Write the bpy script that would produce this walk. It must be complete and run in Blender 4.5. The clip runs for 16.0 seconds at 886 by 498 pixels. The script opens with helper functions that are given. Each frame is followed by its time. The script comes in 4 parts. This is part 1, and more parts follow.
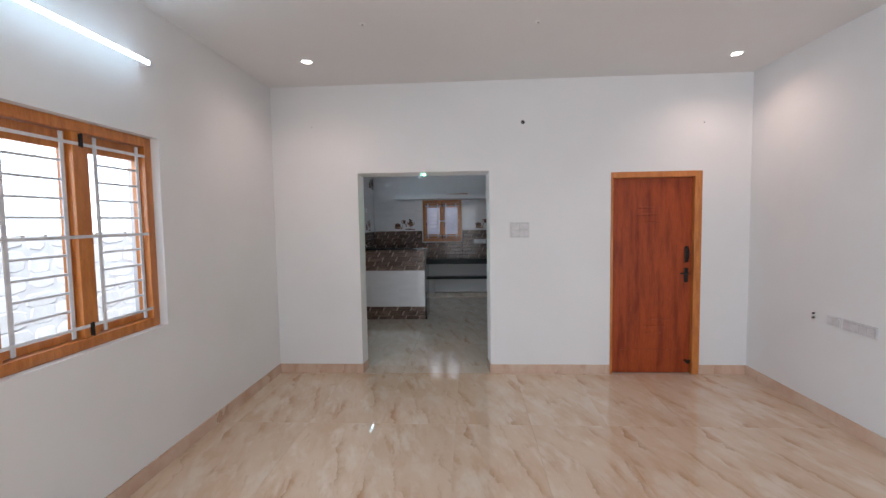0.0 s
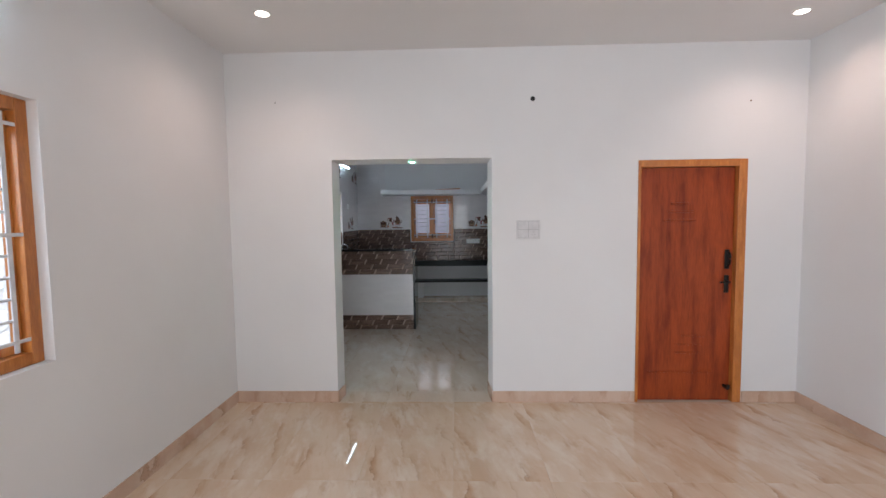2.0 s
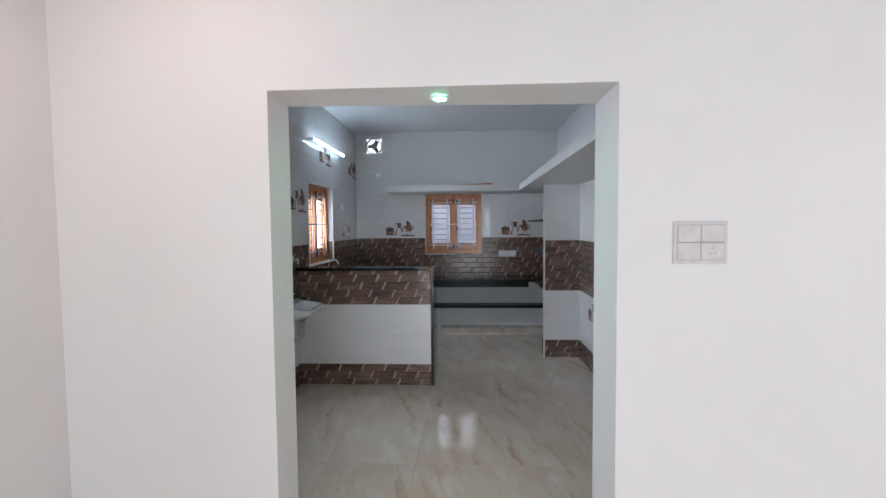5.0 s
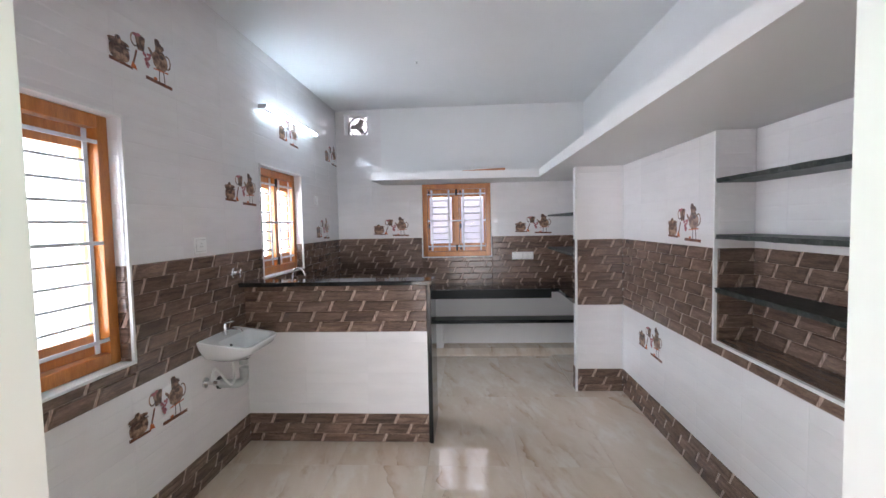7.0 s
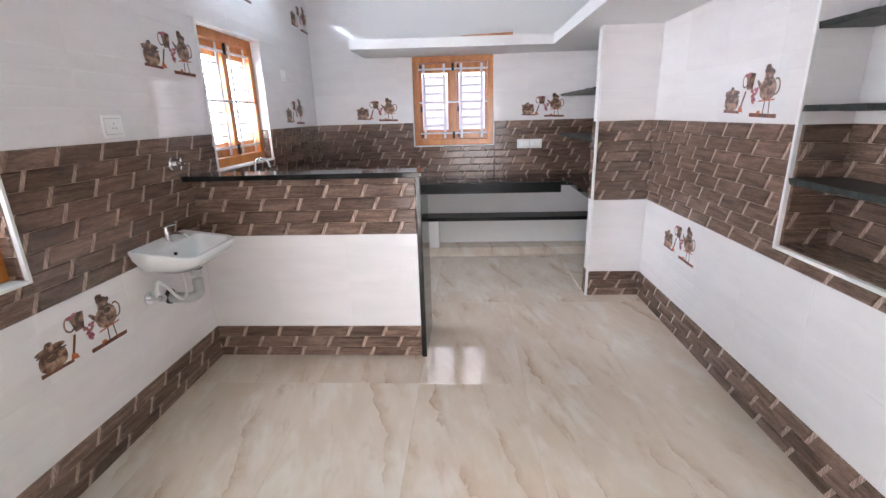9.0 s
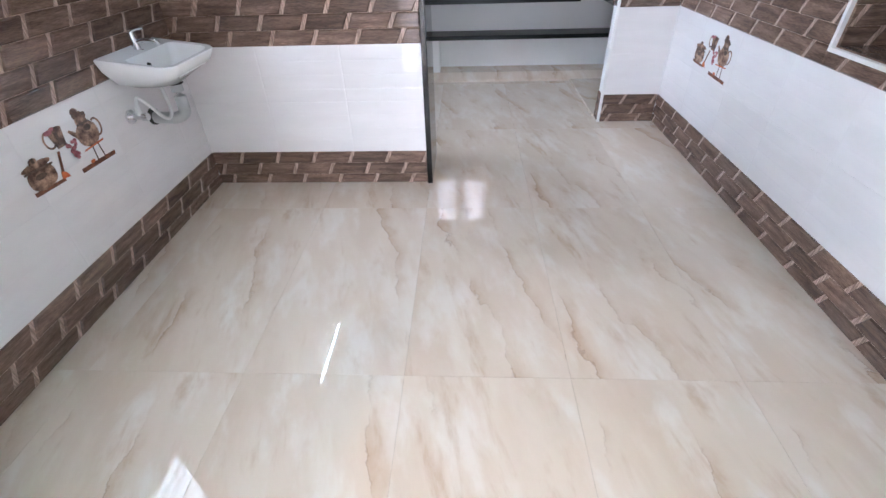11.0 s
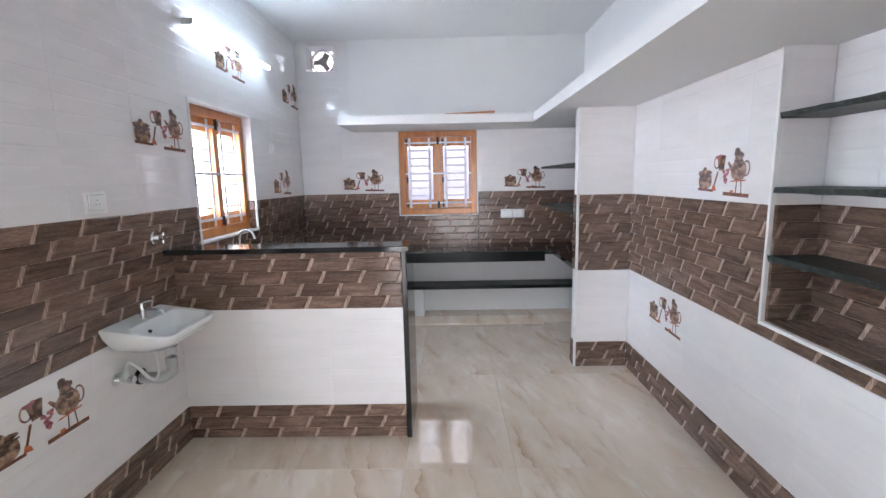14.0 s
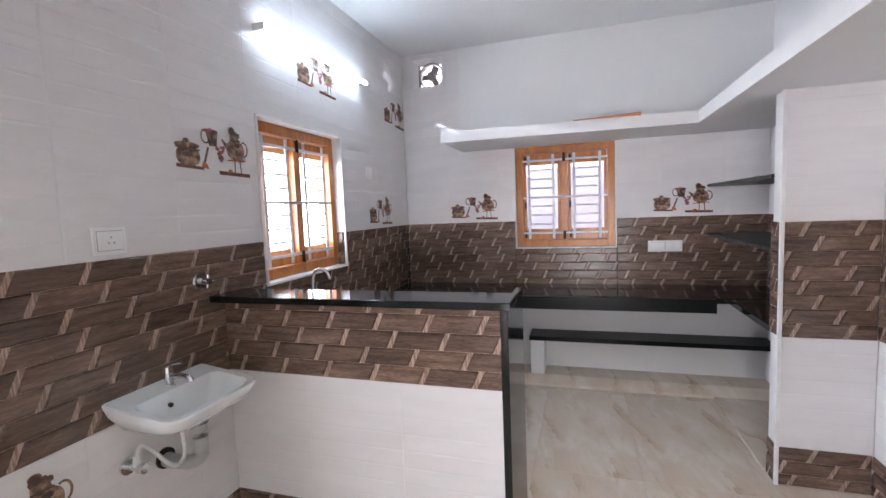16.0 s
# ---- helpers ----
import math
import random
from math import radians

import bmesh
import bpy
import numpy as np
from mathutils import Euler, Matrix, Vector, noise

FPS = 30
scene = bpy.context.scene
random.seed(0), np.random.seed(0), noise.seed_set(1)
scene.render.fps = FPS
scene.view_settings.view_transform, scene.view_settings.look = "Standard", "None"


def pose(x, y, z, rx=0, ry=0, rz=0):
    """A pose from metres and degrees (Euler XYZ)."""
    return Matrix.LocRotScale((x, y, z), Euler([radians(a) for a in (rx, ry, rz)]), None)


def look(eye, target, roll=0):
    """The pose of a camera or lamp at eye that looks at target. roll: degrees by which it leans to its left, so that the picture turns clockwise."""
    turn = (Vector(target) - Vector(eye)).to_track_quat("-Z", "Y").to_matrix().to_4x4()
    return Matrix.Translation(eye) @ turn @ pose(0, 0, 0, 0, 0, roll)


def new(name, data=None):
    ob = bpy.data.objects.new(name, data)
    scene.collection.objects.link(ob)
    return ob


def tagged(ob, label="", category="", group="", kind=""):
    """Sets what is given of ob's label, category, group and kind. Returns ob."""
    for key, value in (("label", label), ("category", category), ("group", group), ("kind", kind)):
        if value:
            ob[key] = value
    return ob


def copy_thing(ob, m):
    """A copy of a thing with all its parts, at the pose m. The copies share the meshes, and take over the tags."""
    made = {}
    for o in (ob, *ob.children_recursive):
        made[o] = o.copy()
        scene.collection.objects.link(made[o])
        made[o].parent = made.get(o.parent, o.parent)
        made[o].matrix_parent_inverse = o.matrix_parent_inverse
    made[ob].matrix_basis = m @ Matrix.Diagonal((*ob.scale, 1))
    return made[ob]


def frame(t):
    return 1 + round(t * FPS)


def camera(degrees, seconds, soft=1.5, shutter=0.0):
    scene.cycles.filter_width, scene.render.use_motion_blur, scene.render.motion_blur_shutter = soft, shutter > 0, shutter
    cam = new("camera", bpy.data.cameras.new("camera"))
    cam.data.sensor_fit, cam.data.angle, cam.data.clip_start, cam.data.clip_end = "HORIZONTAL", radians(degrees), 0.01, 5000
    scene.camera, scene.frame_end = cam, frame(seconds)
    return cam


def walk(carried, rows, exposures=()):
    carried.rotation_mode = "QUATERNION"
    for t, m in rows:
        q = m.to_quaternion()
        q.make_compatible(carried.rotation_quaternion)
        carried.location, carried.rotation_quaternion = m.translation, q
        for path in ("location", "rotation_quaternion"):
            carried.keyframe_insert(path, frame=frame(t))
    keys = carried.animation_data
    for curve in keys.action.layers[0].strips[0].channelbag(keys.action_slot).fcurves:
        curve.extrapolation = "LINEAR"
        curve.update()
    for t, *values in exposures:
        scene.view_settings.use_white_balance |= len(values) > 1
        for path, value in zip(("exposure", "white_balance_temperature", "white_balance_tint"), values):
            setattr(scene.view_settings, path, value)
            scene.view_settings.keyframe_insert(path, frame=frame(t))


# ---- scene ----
cam = camera(89.2, 16.0)
PATH = [
    (0, (0.08, -0.285, 1.663), (-0.038, 1.708, 1.534), -0.9),
    (0.5, (0.06, -0.254, 1.66), (0.062, 1.741, 1.522), -1.0),
    (1, (0.044, -0.097, 1.648), (0.06, 1.898, 1.512), -0.9),
    (1.5, (0.059, 0.208, 1.659), (0.021, 2.203, 1.521), -0.8),
    (2, (-0.008, 0.551, 1.655), (-0.073, 2.545, 1.517), -0.7),
    (2.5, (-0.054, 0.906, 1.648), (-0.146, 2.9, 1.518), -0.8),
    (3, (-0.066, 1.283, 1.652), (-0.196, 3.275, 1.527), -0.4),
    (3.5, (-0.171, 1.652, 1.636), (-0.282, 3.646, 1.526), -0.4),
    (4, (-0.22, 2.0, 1.623), (-0.336, 3.994, 1.519), -0.3),
    (6.5, (-0.373, 3.667, 1.615), (-0.48, 5.661, 1.509), -1.0),
    (7, (-0.356, 3.959, 1.604), (-0.475, 5.953, 1.491), -1.2),
    (7.5, (-0.316, 4.202, 1.605), (-0.464, 6.192, 1.478), -1.4),
    (8, (-0.338, 4.35, 1.591), (-0.474, 6.339, 1.426), -1.3),
    (8.5, (-0.362, 4.496, 1.563), (-0.475, 6.469, 1.254), -1.2),
    (9, (-0.363, 4.552, 1.513), (-0.479, 6.464, 0.939), -1.6),
    (9.5, (-0.379, 4.594, 1.435), (-0.511, 6.389, 0.564), -2.4),
    (10, (-0.442, 4.608, 1.356), (-0.549, 6.208, 0.161), -2.7),
    (12.3, (-0.372, 4.55, 1.448), (-0.477, 6.209, 0.336), -1.3),
    (12.5, (-0.359, 4.525, 1.478), (-0.462, 6.251, 0.474), -1.1),
    (13, (-0.356, 4.491, 1.539), (-0.443, 6.377, 0.88), -0.7),
    (13.5, (-0.354, 4.486, 1.573), (-0.426, 6.436, 1.134), -0.8),
    (14, (-0.378, 4.586, 1.574), (-0.418, 6.562, 1.267), -1.2),
    (14.5, (-0.389, 4.756, 1.575), (-0.463, 6.736, 1.306), -1.6),
    (15, (-0.331, 5.002, 1.576), (-0.534, 6.98, 1.356), -1.9),
    (15.5, (-0.337, 5.2, 1.572), (-0.705, 7.157, 1.381), -2.1),
    (16, (-0.359, 5.431, 1.564), (-0.955, 7.333, 1.39), -2.3),
]
EXPOSURES = [(0, -0.10, 5900, 8), (1, -0.08, 5900, 8), (2, 0.02, 5980, 9), (2.5, 0.37, 5880, 9), (4, 0.42, 5820, 7), (6.5, 1.12, 5950, 7), (7, 1.42, 6300, 14), (7.5, 1.51, 6380, 18),
             (8, 1.55, 6500, 18), (8.5, 1.74, 6480, 17), (9, 1.88, 6400, 16), (10, 1.96, 5760, 16), (12.5, 2.08, 5780, 10), (13, 1.97, 5900, 10), (13.5, 1.83, 5980, 10), (14, 1.72, 6130, 13),
             (16, 1.60, 6380, 17)]
walk(cam, [(t, look(eye, target, roll)) for t, eye, target, roll in PATH], EXPOSURES)

# ---------------------------------------------------------------- plan, metres
XL, XR = -2.03, 2.95          # side walls of the hall
YF, YK = 4.50, 4.74           # dividing wall, hall face and kitchen face
YB = 9.63                     # kitchen back wall
XK = 1.058                    # kitchen right wall
Y0 = -5.6                     # hall rear wall
CH, CK = 3.10, 3.05           # ceilings
HALF_Y, HALF_X, HALF_Z = 7.165, -0.675, 1.175
PIL_X, PIL_Y = 0.625, 8.18
BAND0, BAND1, SKIRT = 0.82, 1.43, 0.214
TW, TH = 0.465, 0.305         # wall tile
NICHE = (4.90, 6.615, 0.895, 2.10)
WIN_A = (1.03, 2.70, 0.965, 2.245)
WIN_B = (4.83, 6.05, 0.957, 2.145)
WIN_C = (7.49, 8.355, 1.195, 2.105)
WIN_D = (-0.945, -0.088, 1.187, 2.10)

# ---------------------------------------------------------------- world and lights
world = bpy.data.worlds.new("sky")
scene.world = world
world.use_nodes = True
wn = world.node_tree
sky = wn.nodes.new("ShaderNodeTexSky")
sky.sky_type = "NISHITA"
sky.sun_disc = False
sky.sun_elevation, sky.sun_rotation = radians(44), radians(147)
wn.links.new(sky.outputs[0], wn.nodes["Background"].inputs[0])
wn.nodes["Background"].inputs[1].default_value = 0.15


def lamp(name, kind, m, energy, colour, size=0.1, size_y=None, angle=None):
    data = bpy.data.lights.new(name, kind)
    data.energy, data.color = energy, colour
    if kind == "AREA":
        data.shape, data.size, data.size_y = "RECTANGLE", size, size_y
    elif kind == "SUN":
        data.angle = radians(angle)
    else:
        data.shadow_soft_size = size
        if kind == "SPOT":
            data.spot_size, data.spot_blend = radians(angle), 0.9
    ob = new(name, data)
    ob.matrix_world = m
    return ob


lamp("sun", "SUN", look((4.5, -7, 8), (0, 0, 0)), 5.0, (1.0, 0.95, 0.87), angle=0.5)
DAY = (0.88, 0.94, 1.0)
lamp("daylight_a", "AREA", look((XL - 0.75, 2.4, 2.25), (XL + 1, 2.4, 2.0)), 60, DAY, 4.2, 1.3)
lamp("daylight_b", "AREA", look((XL - 0.40, 5.44, 1.55), (XL + 1, 5.44, 1.50)), 33, DAY, 2.0, 2.0)
lamp("daylight_c", "AREA", look((XL - 0.40, 7.92, 1.65), (XL + 1, 7.92, 1.65)), 52, DAY, 1.6, 1.5)
# added lamp out of view behind the walk, to brighten the hall evenly
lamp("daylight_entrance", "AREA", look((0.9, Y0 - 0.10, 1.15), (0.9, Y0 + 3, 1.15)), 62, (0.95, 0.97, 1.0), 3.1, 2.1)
# added lamp in an assumed, unseen opening of the left wall, lights the hall
lamp("daylight_veranda", "AREA", look((XL - 0.10, -3.5, 1.25), (XL + 3, -3.5, 1.25)), 168, (0.95, 0.97, 1.0), 3.7, 2.0)
for lx, ly in ((-1.358, 3.76), (2.468, 3.95)):
    lamp("downlight_beam", "SPOT", look((lx, ly, CH - 0.03), (lx, ly, 0)), 19, (1.0, 0.70, 0.57), 0.05, angle=150)

# ---------------------------------------------------------------- materials


def material(name, colour, rough=0.5, metal=0.0, other=None, scale=8.0, stretch=(1, 1, 1), detail=4.0, grain=0.0, bump=0.0,
             bump_scale=60.0, spec=0.5, coords="Object", lo=0.35, hi=0.65, vary=0.0, coat=0.0, rough_vary=0.0, turn=(0, 0, 0)):
    """Two tones mixed by noise, a finer grain, relief, and a small difference from piece to piece."""
    m = bpy.data.materials.new(name)
    m.use_nodes = True
    t = m.node_tree
    n, link = t.nodes, t.links.new
    b = n["Principled BSDF"]
    b.inputs["Roughness"].default_value, b.inputs["Metallic"].default_value = rough, metal
    b.inputs["Specular IOR Level"].default_value = spec
    b.inputs["Coat Weight"].default_value, b.inputs["Coat Roughness"].default_value = coat, 0.05
    tc, mp = n.new("ShaderNodeTexCoord"), n.new("ShaderNodeMapping")
    mp.inputs["Scale"].default_value = stretch
    mp.inputs["Rotation"].default_value = [radians(a) for a in turn]
    link(tc.outputs[coords], mp.inputs[0])
    vec = mp.outputs[0]
    if vary:
        info, add = n.new("ShaderNodeObjectInfo"), n.new("ShaderNodeVectorMath")
        mul = n.new("ShaderNodeMath")
        mul.operation, mul.inputs[1].default_value = "MULTIPLY", 37.0
        link(info.outputs["Random"], mul.inputs[0])
        link(vec, add.inputs[0])
        link(mul.outputs[0], add.inputs[1])
        vec = add.outputs[0]
    ns, ramp = n.new("ShaderNodeTexNoise"), n.new("ShaderNodeValToRGB")
    ns.inputs["Scale"].default_value, ns.inputs["Detail"].default_value = scale, detail
    link(vec, ns.inputs["Vector"])
    link(ns.outputs["Fac"], ramp.inputs[0])
    other = other or tuple(c * 0.88 for c in colour)
    ramp.color_ramp.elements[0].position, ramp.color_ramp.elements[1].position = lo, hi
    ramp.color_ramp.elements[0].color, ramp.color_ramp.elements[1].color = (*colour, 1), (*other, 1)
    out = ramp.outputs[0]
    if grain:
        fine, mix = n.new("ShaderNodeTexNoise"), n.new("ShaderNodeMix")
        fine.inputs["Scale"].default_value, fine.inputs["Detail"].default_value = scale * 7, 3
        link(vec, fine.inputs["Vector"])
        mix.data_type, mix.blend_type = "RGBA", "OVERLAY"
        mix.inputs["Factor"].default_value = grain
        link(out, mix.inputs["A"])
        link(fine.outputs["Fac"], mix.inputs["B"])
        out = mix.outputs["Result"]
    if vary:
        hsv, rng = n.new("ShaderNodeHueSaturation"), n.new("ShaderNodeMapRange")
        rng.inputs["To Min"].default_value, rng.inputs["To Max"].default_value = 1 - vary, 1 + vary
        link(info.outputs["Random"], rng.inputs["Value"])
        link(rng.outputs[0], hsv.inputs["Value"])
        link(out, hsv.inputs["Color"])
        out = hsv.outputs[0]
    link(out, b.inputs["Base Color"])
    if rough_vary:
        rr = n.new("ShaderNodeMapRange")
        rr.inputs["To Min"].default_value, rr.inputs["To Max"].default_value = rough - rough_vary, rough + rough_vary
        link(ns.outputs["Fac"], rr.inputs["Value"])
        link(rr.outputs[0], b.inputs["Roughness"])
    if bump:
        bn, bp = n.new("ShaderNodeTexNoise"), n.new("ShaderNodeBump")
        bn.inputs["Scale"].default_value, bn.inputs["Detail"].default_value = bump_scale, 4
        bp.inputs["Strength"].default_value, bp.inputs["Distance"].default_value = bump, 0.004
        link(vec, bn.inputs["Vector"])
        link(bn.outputs["Fac"], bp.inputs["Height"])
        link(bp.outputs[0], b.inputs["Normal"])
    return m


def glow(name, colour, strength):
    m = bpy.data.materials.new(name)
    m.use_nodes = True
    b = m.node_tree.nodes["Principled BSDF"]
    b.inputs["Base Color"].default_value = (*colour, 1)
    b.inputs["Emission Color"].default_value = (*colour, 1)
    b.inputs["Emission Strength"].default_value = strength
    return m


SLANT = -14                   # lean of the veins, degrees


def marble(name, base, cloud_tone, pale_tone, streak_tone, vein_tone):
    """Polished cream tile with slanting tan clouds and thin brown veins."""
    m = bpy.data.materials.new(name)
    m.use_nodes = True
    t = m.node_tree
    n, link = t.nodes, t.links.new
    b = n["Principled BSDF"]
    b.inputs["Roughness"].default_value = 0.07
    b.inputs["IOR"].default_value = 1.55
    tc = n.new("ShaderNodeTexCoord")
    info = n.new("ShaderNodeObjectInfo")
    pick = n.new("ShaderNodeMath")
    pick.operation, pick.inputs[1].default_value = "MULTIPLY", 6.99
    flo = n.new("ShaderNodeMath")
    flo.operation = "FLOOR"
    link(info.outputs["Random"], pick.inputs[0])
    link(pick.outputs[0], flo.inputs[0])
    off = n.new("ShaderNodeVectorMath")
    off.operation = "MULTIPLY_ADD"
    off.inputs[1].default_value = (0, 0, 0.9)
    link(flo.outputs[0], off.inputs[0])
    link(tc.outputs["Object"], off.inputs[2])

    def layer(scale, stretch, angle, detail, distort, lo, hi, rough=0.5):
        mp, ns, rp = n.new("ShaderNodeMapping"), n.new("ShaderNodeTexNoise"), n.new("ShaderNodeMapRange")
        rot = n.new("ShaderNodeVectorRotate")
        rot.rotation_type = "Z_AXIS"
        rot.inputs["Angle"].default_value = radians(angle)
        link(off.outputs[0], rot.inputs["Vector"])
        mp.inputs["Scale"].default_value = stretch
        link(rot.outputs[0], mp.inputs[0])
        ns.inputs["Scale"].default_value, ns.inputs["Detail"].default_value = scale, detail
        ns.inputs["Distortion"].default_value, ns.inputs["Roughness"].default_value = distort, rough
        link(mp.outputs[0], ns.inputs["Vector"])
        rp.inputs["From Min"].default_value, rp.inputs["From Max"].default_value = lo, hi
        rp.interpolation_type = "SMOOTHSTEP"
        link(ns.outputs["Fac"], rp.inputs["Value"])
        return ns, rp.outputs[0]

    def mixed(a, c, fac):
        mx = n.new("ShaderNodeMix")
        mx.data_type = "RGBA"
        if isinstance(a, tuple):
            mx.inputs["A"].default_value = (*a, 1)
        else:
            link(a, mx.inputs["A"])
        mx.inputs["B"].default_value = (*c, 1)
        link(fac, mx.inputs["Factor"])
        return mx.outputs["Result"]

    def times(sock, k):
        x = n.new("ShaderNodeMath")
        x.operation, x.inputs[1].default_value = "MULTIPLY", k
        link(sock, x.inputs[0])
        return x.outputs[0]

    def calc(op, a, c):
        x = n.new("ShaderNodeMath")
        x.operation = op
        for sock, val in zip(x.inputs, (a, c)):
            if isinstance(val, (int, float)):
                sock.default_value = val
            elif val is not None:
                link(val, sock)
        return x.outputs[0]

    def ranged(sock, a0, a1):
        x = n.new("ShaderNodeMapRange")
        x.interpolation_type = "SMOOTHSTEP"
        x.inputs["From Min"].default_value, x.inputs["From Max"].default_value = a0, a1
        x.inputs["To Min"].default_value, x.inputs["To Max"].default_value = 0.0, 1.0
        link(sock, x.inputs["Value"])
        return x.outputs[0]

    _, cloud = layer(2.6, (2.0, 0.70, 1), SLANT, 5, 0.25, 0.38, 0.68, 0.58)
    _, pale = layer(3.4, (2.0, 0.75, 1), SLANT, 5, 0.25, 0.46, 0.70, 0.6)
    _, streak = layer(4.2, (2.4, 0.60, 1), SLANT, 6, 0.3, 0.54, 0.76, 0.62)
    col = mixed(base, cloud_tone, times(cloud, 0.7))
    col = mixed(col, pale_tone, times(pale, 0.65))
    col = mixed(col, streak_tone, times(streak, 0.60))
    # veins: long wavering lines, each with a stain that fades off on one side
    lean, sep = n.new("ShaderNodeVectorRotate"), n.new("ShaderNodeSeparateXYZ")
    lean.rotation_type = "Z_AXIS"
    lean.inputs["Angle"].default_value = radians(SLANT)
    link(off.outputs[0], lean.inputs["Vector"])
    link(lean.outputs[0], sep.inputs[0])
    wob, _ = layer(1.5, (1.2, 0.6, 1), SLANT, 2, 0.0, 0, 1)
    fine, _ = layer(9.0, (1.2, 0.8, 1), SLANT, 5, 0.0, 0, 1, 0.65)
    run = calc("ADD", calc("ADD", calc("MULTIPLY", sep.outputs[0], 3.6), calc("MULTIPLY", sep.outputs[2], 0.41)),
               calc("ADD", calc("MULTIPLY", wob.outputs["Fac"], 1.8), calc("MULTIPLY", fine.outputs["Fac"], 0.48)))
    saw = calc("FRACT", run, None)
    gap = calc("MINIMUM", saw, calc("SUBTRACT", 1.0, saw))
    _, broken = layer(2.3, (1.5, 0.8, 1), SLANT, 4, 0, 0.45, 0.64)
    stain = calc("MULTIPLY", calc("POWER", ranged(saw, 0.40, 0.0), 2.1), broken)
    col = mixed(col, streak_tone, times(stain, 0.62))
    line = calc("MULTIPLY", ranged(gap, 0.022, 0.0), broken)
    col = mixed(col, vein_tone, times(line, 0.55))
    link(col, b.inputs["Base Color"])
    sm, _ = layer(1.5, (1, 1, 1), 0, 3, 0, 0, 1)
    rr = n.new("ShaderNodeMapRange")
    rr.inputs["To Min"].default_value, rr.inputs["To Max"].default_value = 0.004, 0.018
    link(sm.outputs["Fac"], rr.inputs["Value"])
    link(rr.outputs[0], b.inputs["Roughness"])
    return m


PAINT = material("wall_paint", (0.79, 0.785, 0.785), 0.55, other=(0.765, 0.757, 0.757), scale=1.3, bump=0.10, bump_scale=45, coat=0.0)
CEIL = material("ceiling_paint", (0.80, 0.79, 0.785), 0.6, other=(0.77, 0.76, 0.755), scale=0.9, bump=0.06, bump_scale=30)
WHITE_TILE = material("white_glazed_tile", (0.83, 0.80, 0.80), 0.045, other=(0.79, 0.76, 0.76), scale=5, stretch=(0.6, 1, 2.5), bump=0.03, bump_scale=16, vary=0.015)
BROWN = material("brown_wood_look_tile", (0.226, 0.146, 0.109), 0.14, other=(0.108, 0.068, 0.053), scale=14, stretch=(0.4, 1, 3.5), grain=0.85, bump=0.32, bump_scale=26, vary=0.26, rough_vary=0.06, detail=6, spec=0.5)
JOINT = material("pale_wood_look_joint", (0.54, 0.375, 0.295), 0.3, other=(0.25, 0.16, 0.122), scale=60, stretch=(3.0, 1, 0.2), grain=0.7, bump=0.3, lo=0.42, hi=0.58)
MARBLE = marble("cream_marble_tile", (0.73, 0.618, 0.508), (0.655, 0.525, 0.41), (0.81, 0.75, 0.68), (0.51, 0.335, 0.205), (0.33, 0.21, 0.135))
PEACH = marble("peach_marble_tile", (0.71, 0.555, 0.415), (0.62, 0.42, 0.27), (0.80, 0.71, 0.60), (0.48, 0.265, 0.13), (0.32, 0.19, 0.11))
SKIRTING = marble("peach_marble_skirting", (0.62, 0.45, 0.345), (0.53, 0.355, 0.255), (0.68, 0.54, 0.44), (0.44, 0.26, 0.16), (0.32, 0.19, 0.12))
GROUT = material("grout", (0.58, 0.50, 0.41), 0.8, bump=0.2)
TEAK = material("varnished_teak", (0.57, 0.212, 0.046), 0.32, other=(0.44, 0.142, 0.027), scale=9, stretch=(3, 3, 0.5), grain=0.28, bump=0.05, coat=0.25, vary=0.06)
DOORWOOD = material("red_brown_veneer", (0.345, 0.062, 0.013), 0.40, other=(0.195, 0.027, 0.007), scale=3.6, stretch=(4.5, 2, 0.55), grain=0.35, bump=0.05, spec=0.35, detail=6, lo=0.42, hi=0.70)
GRANITE = material("black_granite", (0.006, 0.0065, 0.007), 0.09, other=(0.020, 0.022, 0.021), scale=160, detail=2, lo=0.5, hi=0.75)
GRANITE_RAW = material("honed_black_granite", (0.005, 0.006, 0.0058), 0.30, other=(0.017, 0.019, 0.018), scale=140, detail=2, lo=0.5, hi=0.75, spec=0.14)
SHELF = material("rough_cut_granite", (0.016, 0.020, 0.018), 0.42, other=(0.050, 0.058, 0.052), scale=55, detail=5, lo=0.42, hi=0.72, spec=0.3, bump=0.25, bump_scale=70)
DULL = material("dull_grey_metal", (0.33, 0.30, 0.29), 0.45, metal=0.2, scale=30, bump=0.1)
TRIM = material("white_edge_trim", (0.82, 0.81, 0.80), 0.35, bump=0.03)
GRILL = material("white_enamel_bar", (0.74, 0.74, 0.76), 0.35, other=(0.62, 0.62, 0.65), scale=20)
IRON = material("black_iron", (0.018, 0.015, 0.013), 0.4, metal=0.4, scale=30, bump=0.05)
CHROME = material("chrome", (0.78, 0.79, 0.80), 0.09, metal=1.0, scale=20)
CERAMIC = material("white_ceramic", (0.93, 0.94, 0.94), 0.09, other=(0.91, 0.92, 0.92), scale=2, coat=0.4)
PVC = material("grey_pvc", (0.48, 0.49, 0.48), 0.4, scale=12, bump=0.03)
HOSE = material("white_hose", (0.76, 0.76, 0.74), 0.4, scale=12)
PLASTIC = material("white_plastic", (0.92, 0.915, 0.91), 0.3, scale=3)
GREYPLATE = material("pale_grey_plastic", (0.66, 0.645, 0.65), 0.35, other=(0.58, 0.565, 0.57), scale=25)
GREYLINE = material("grey_plastic", (0.46, 0.45, 0.45), 0.45, scale=9)
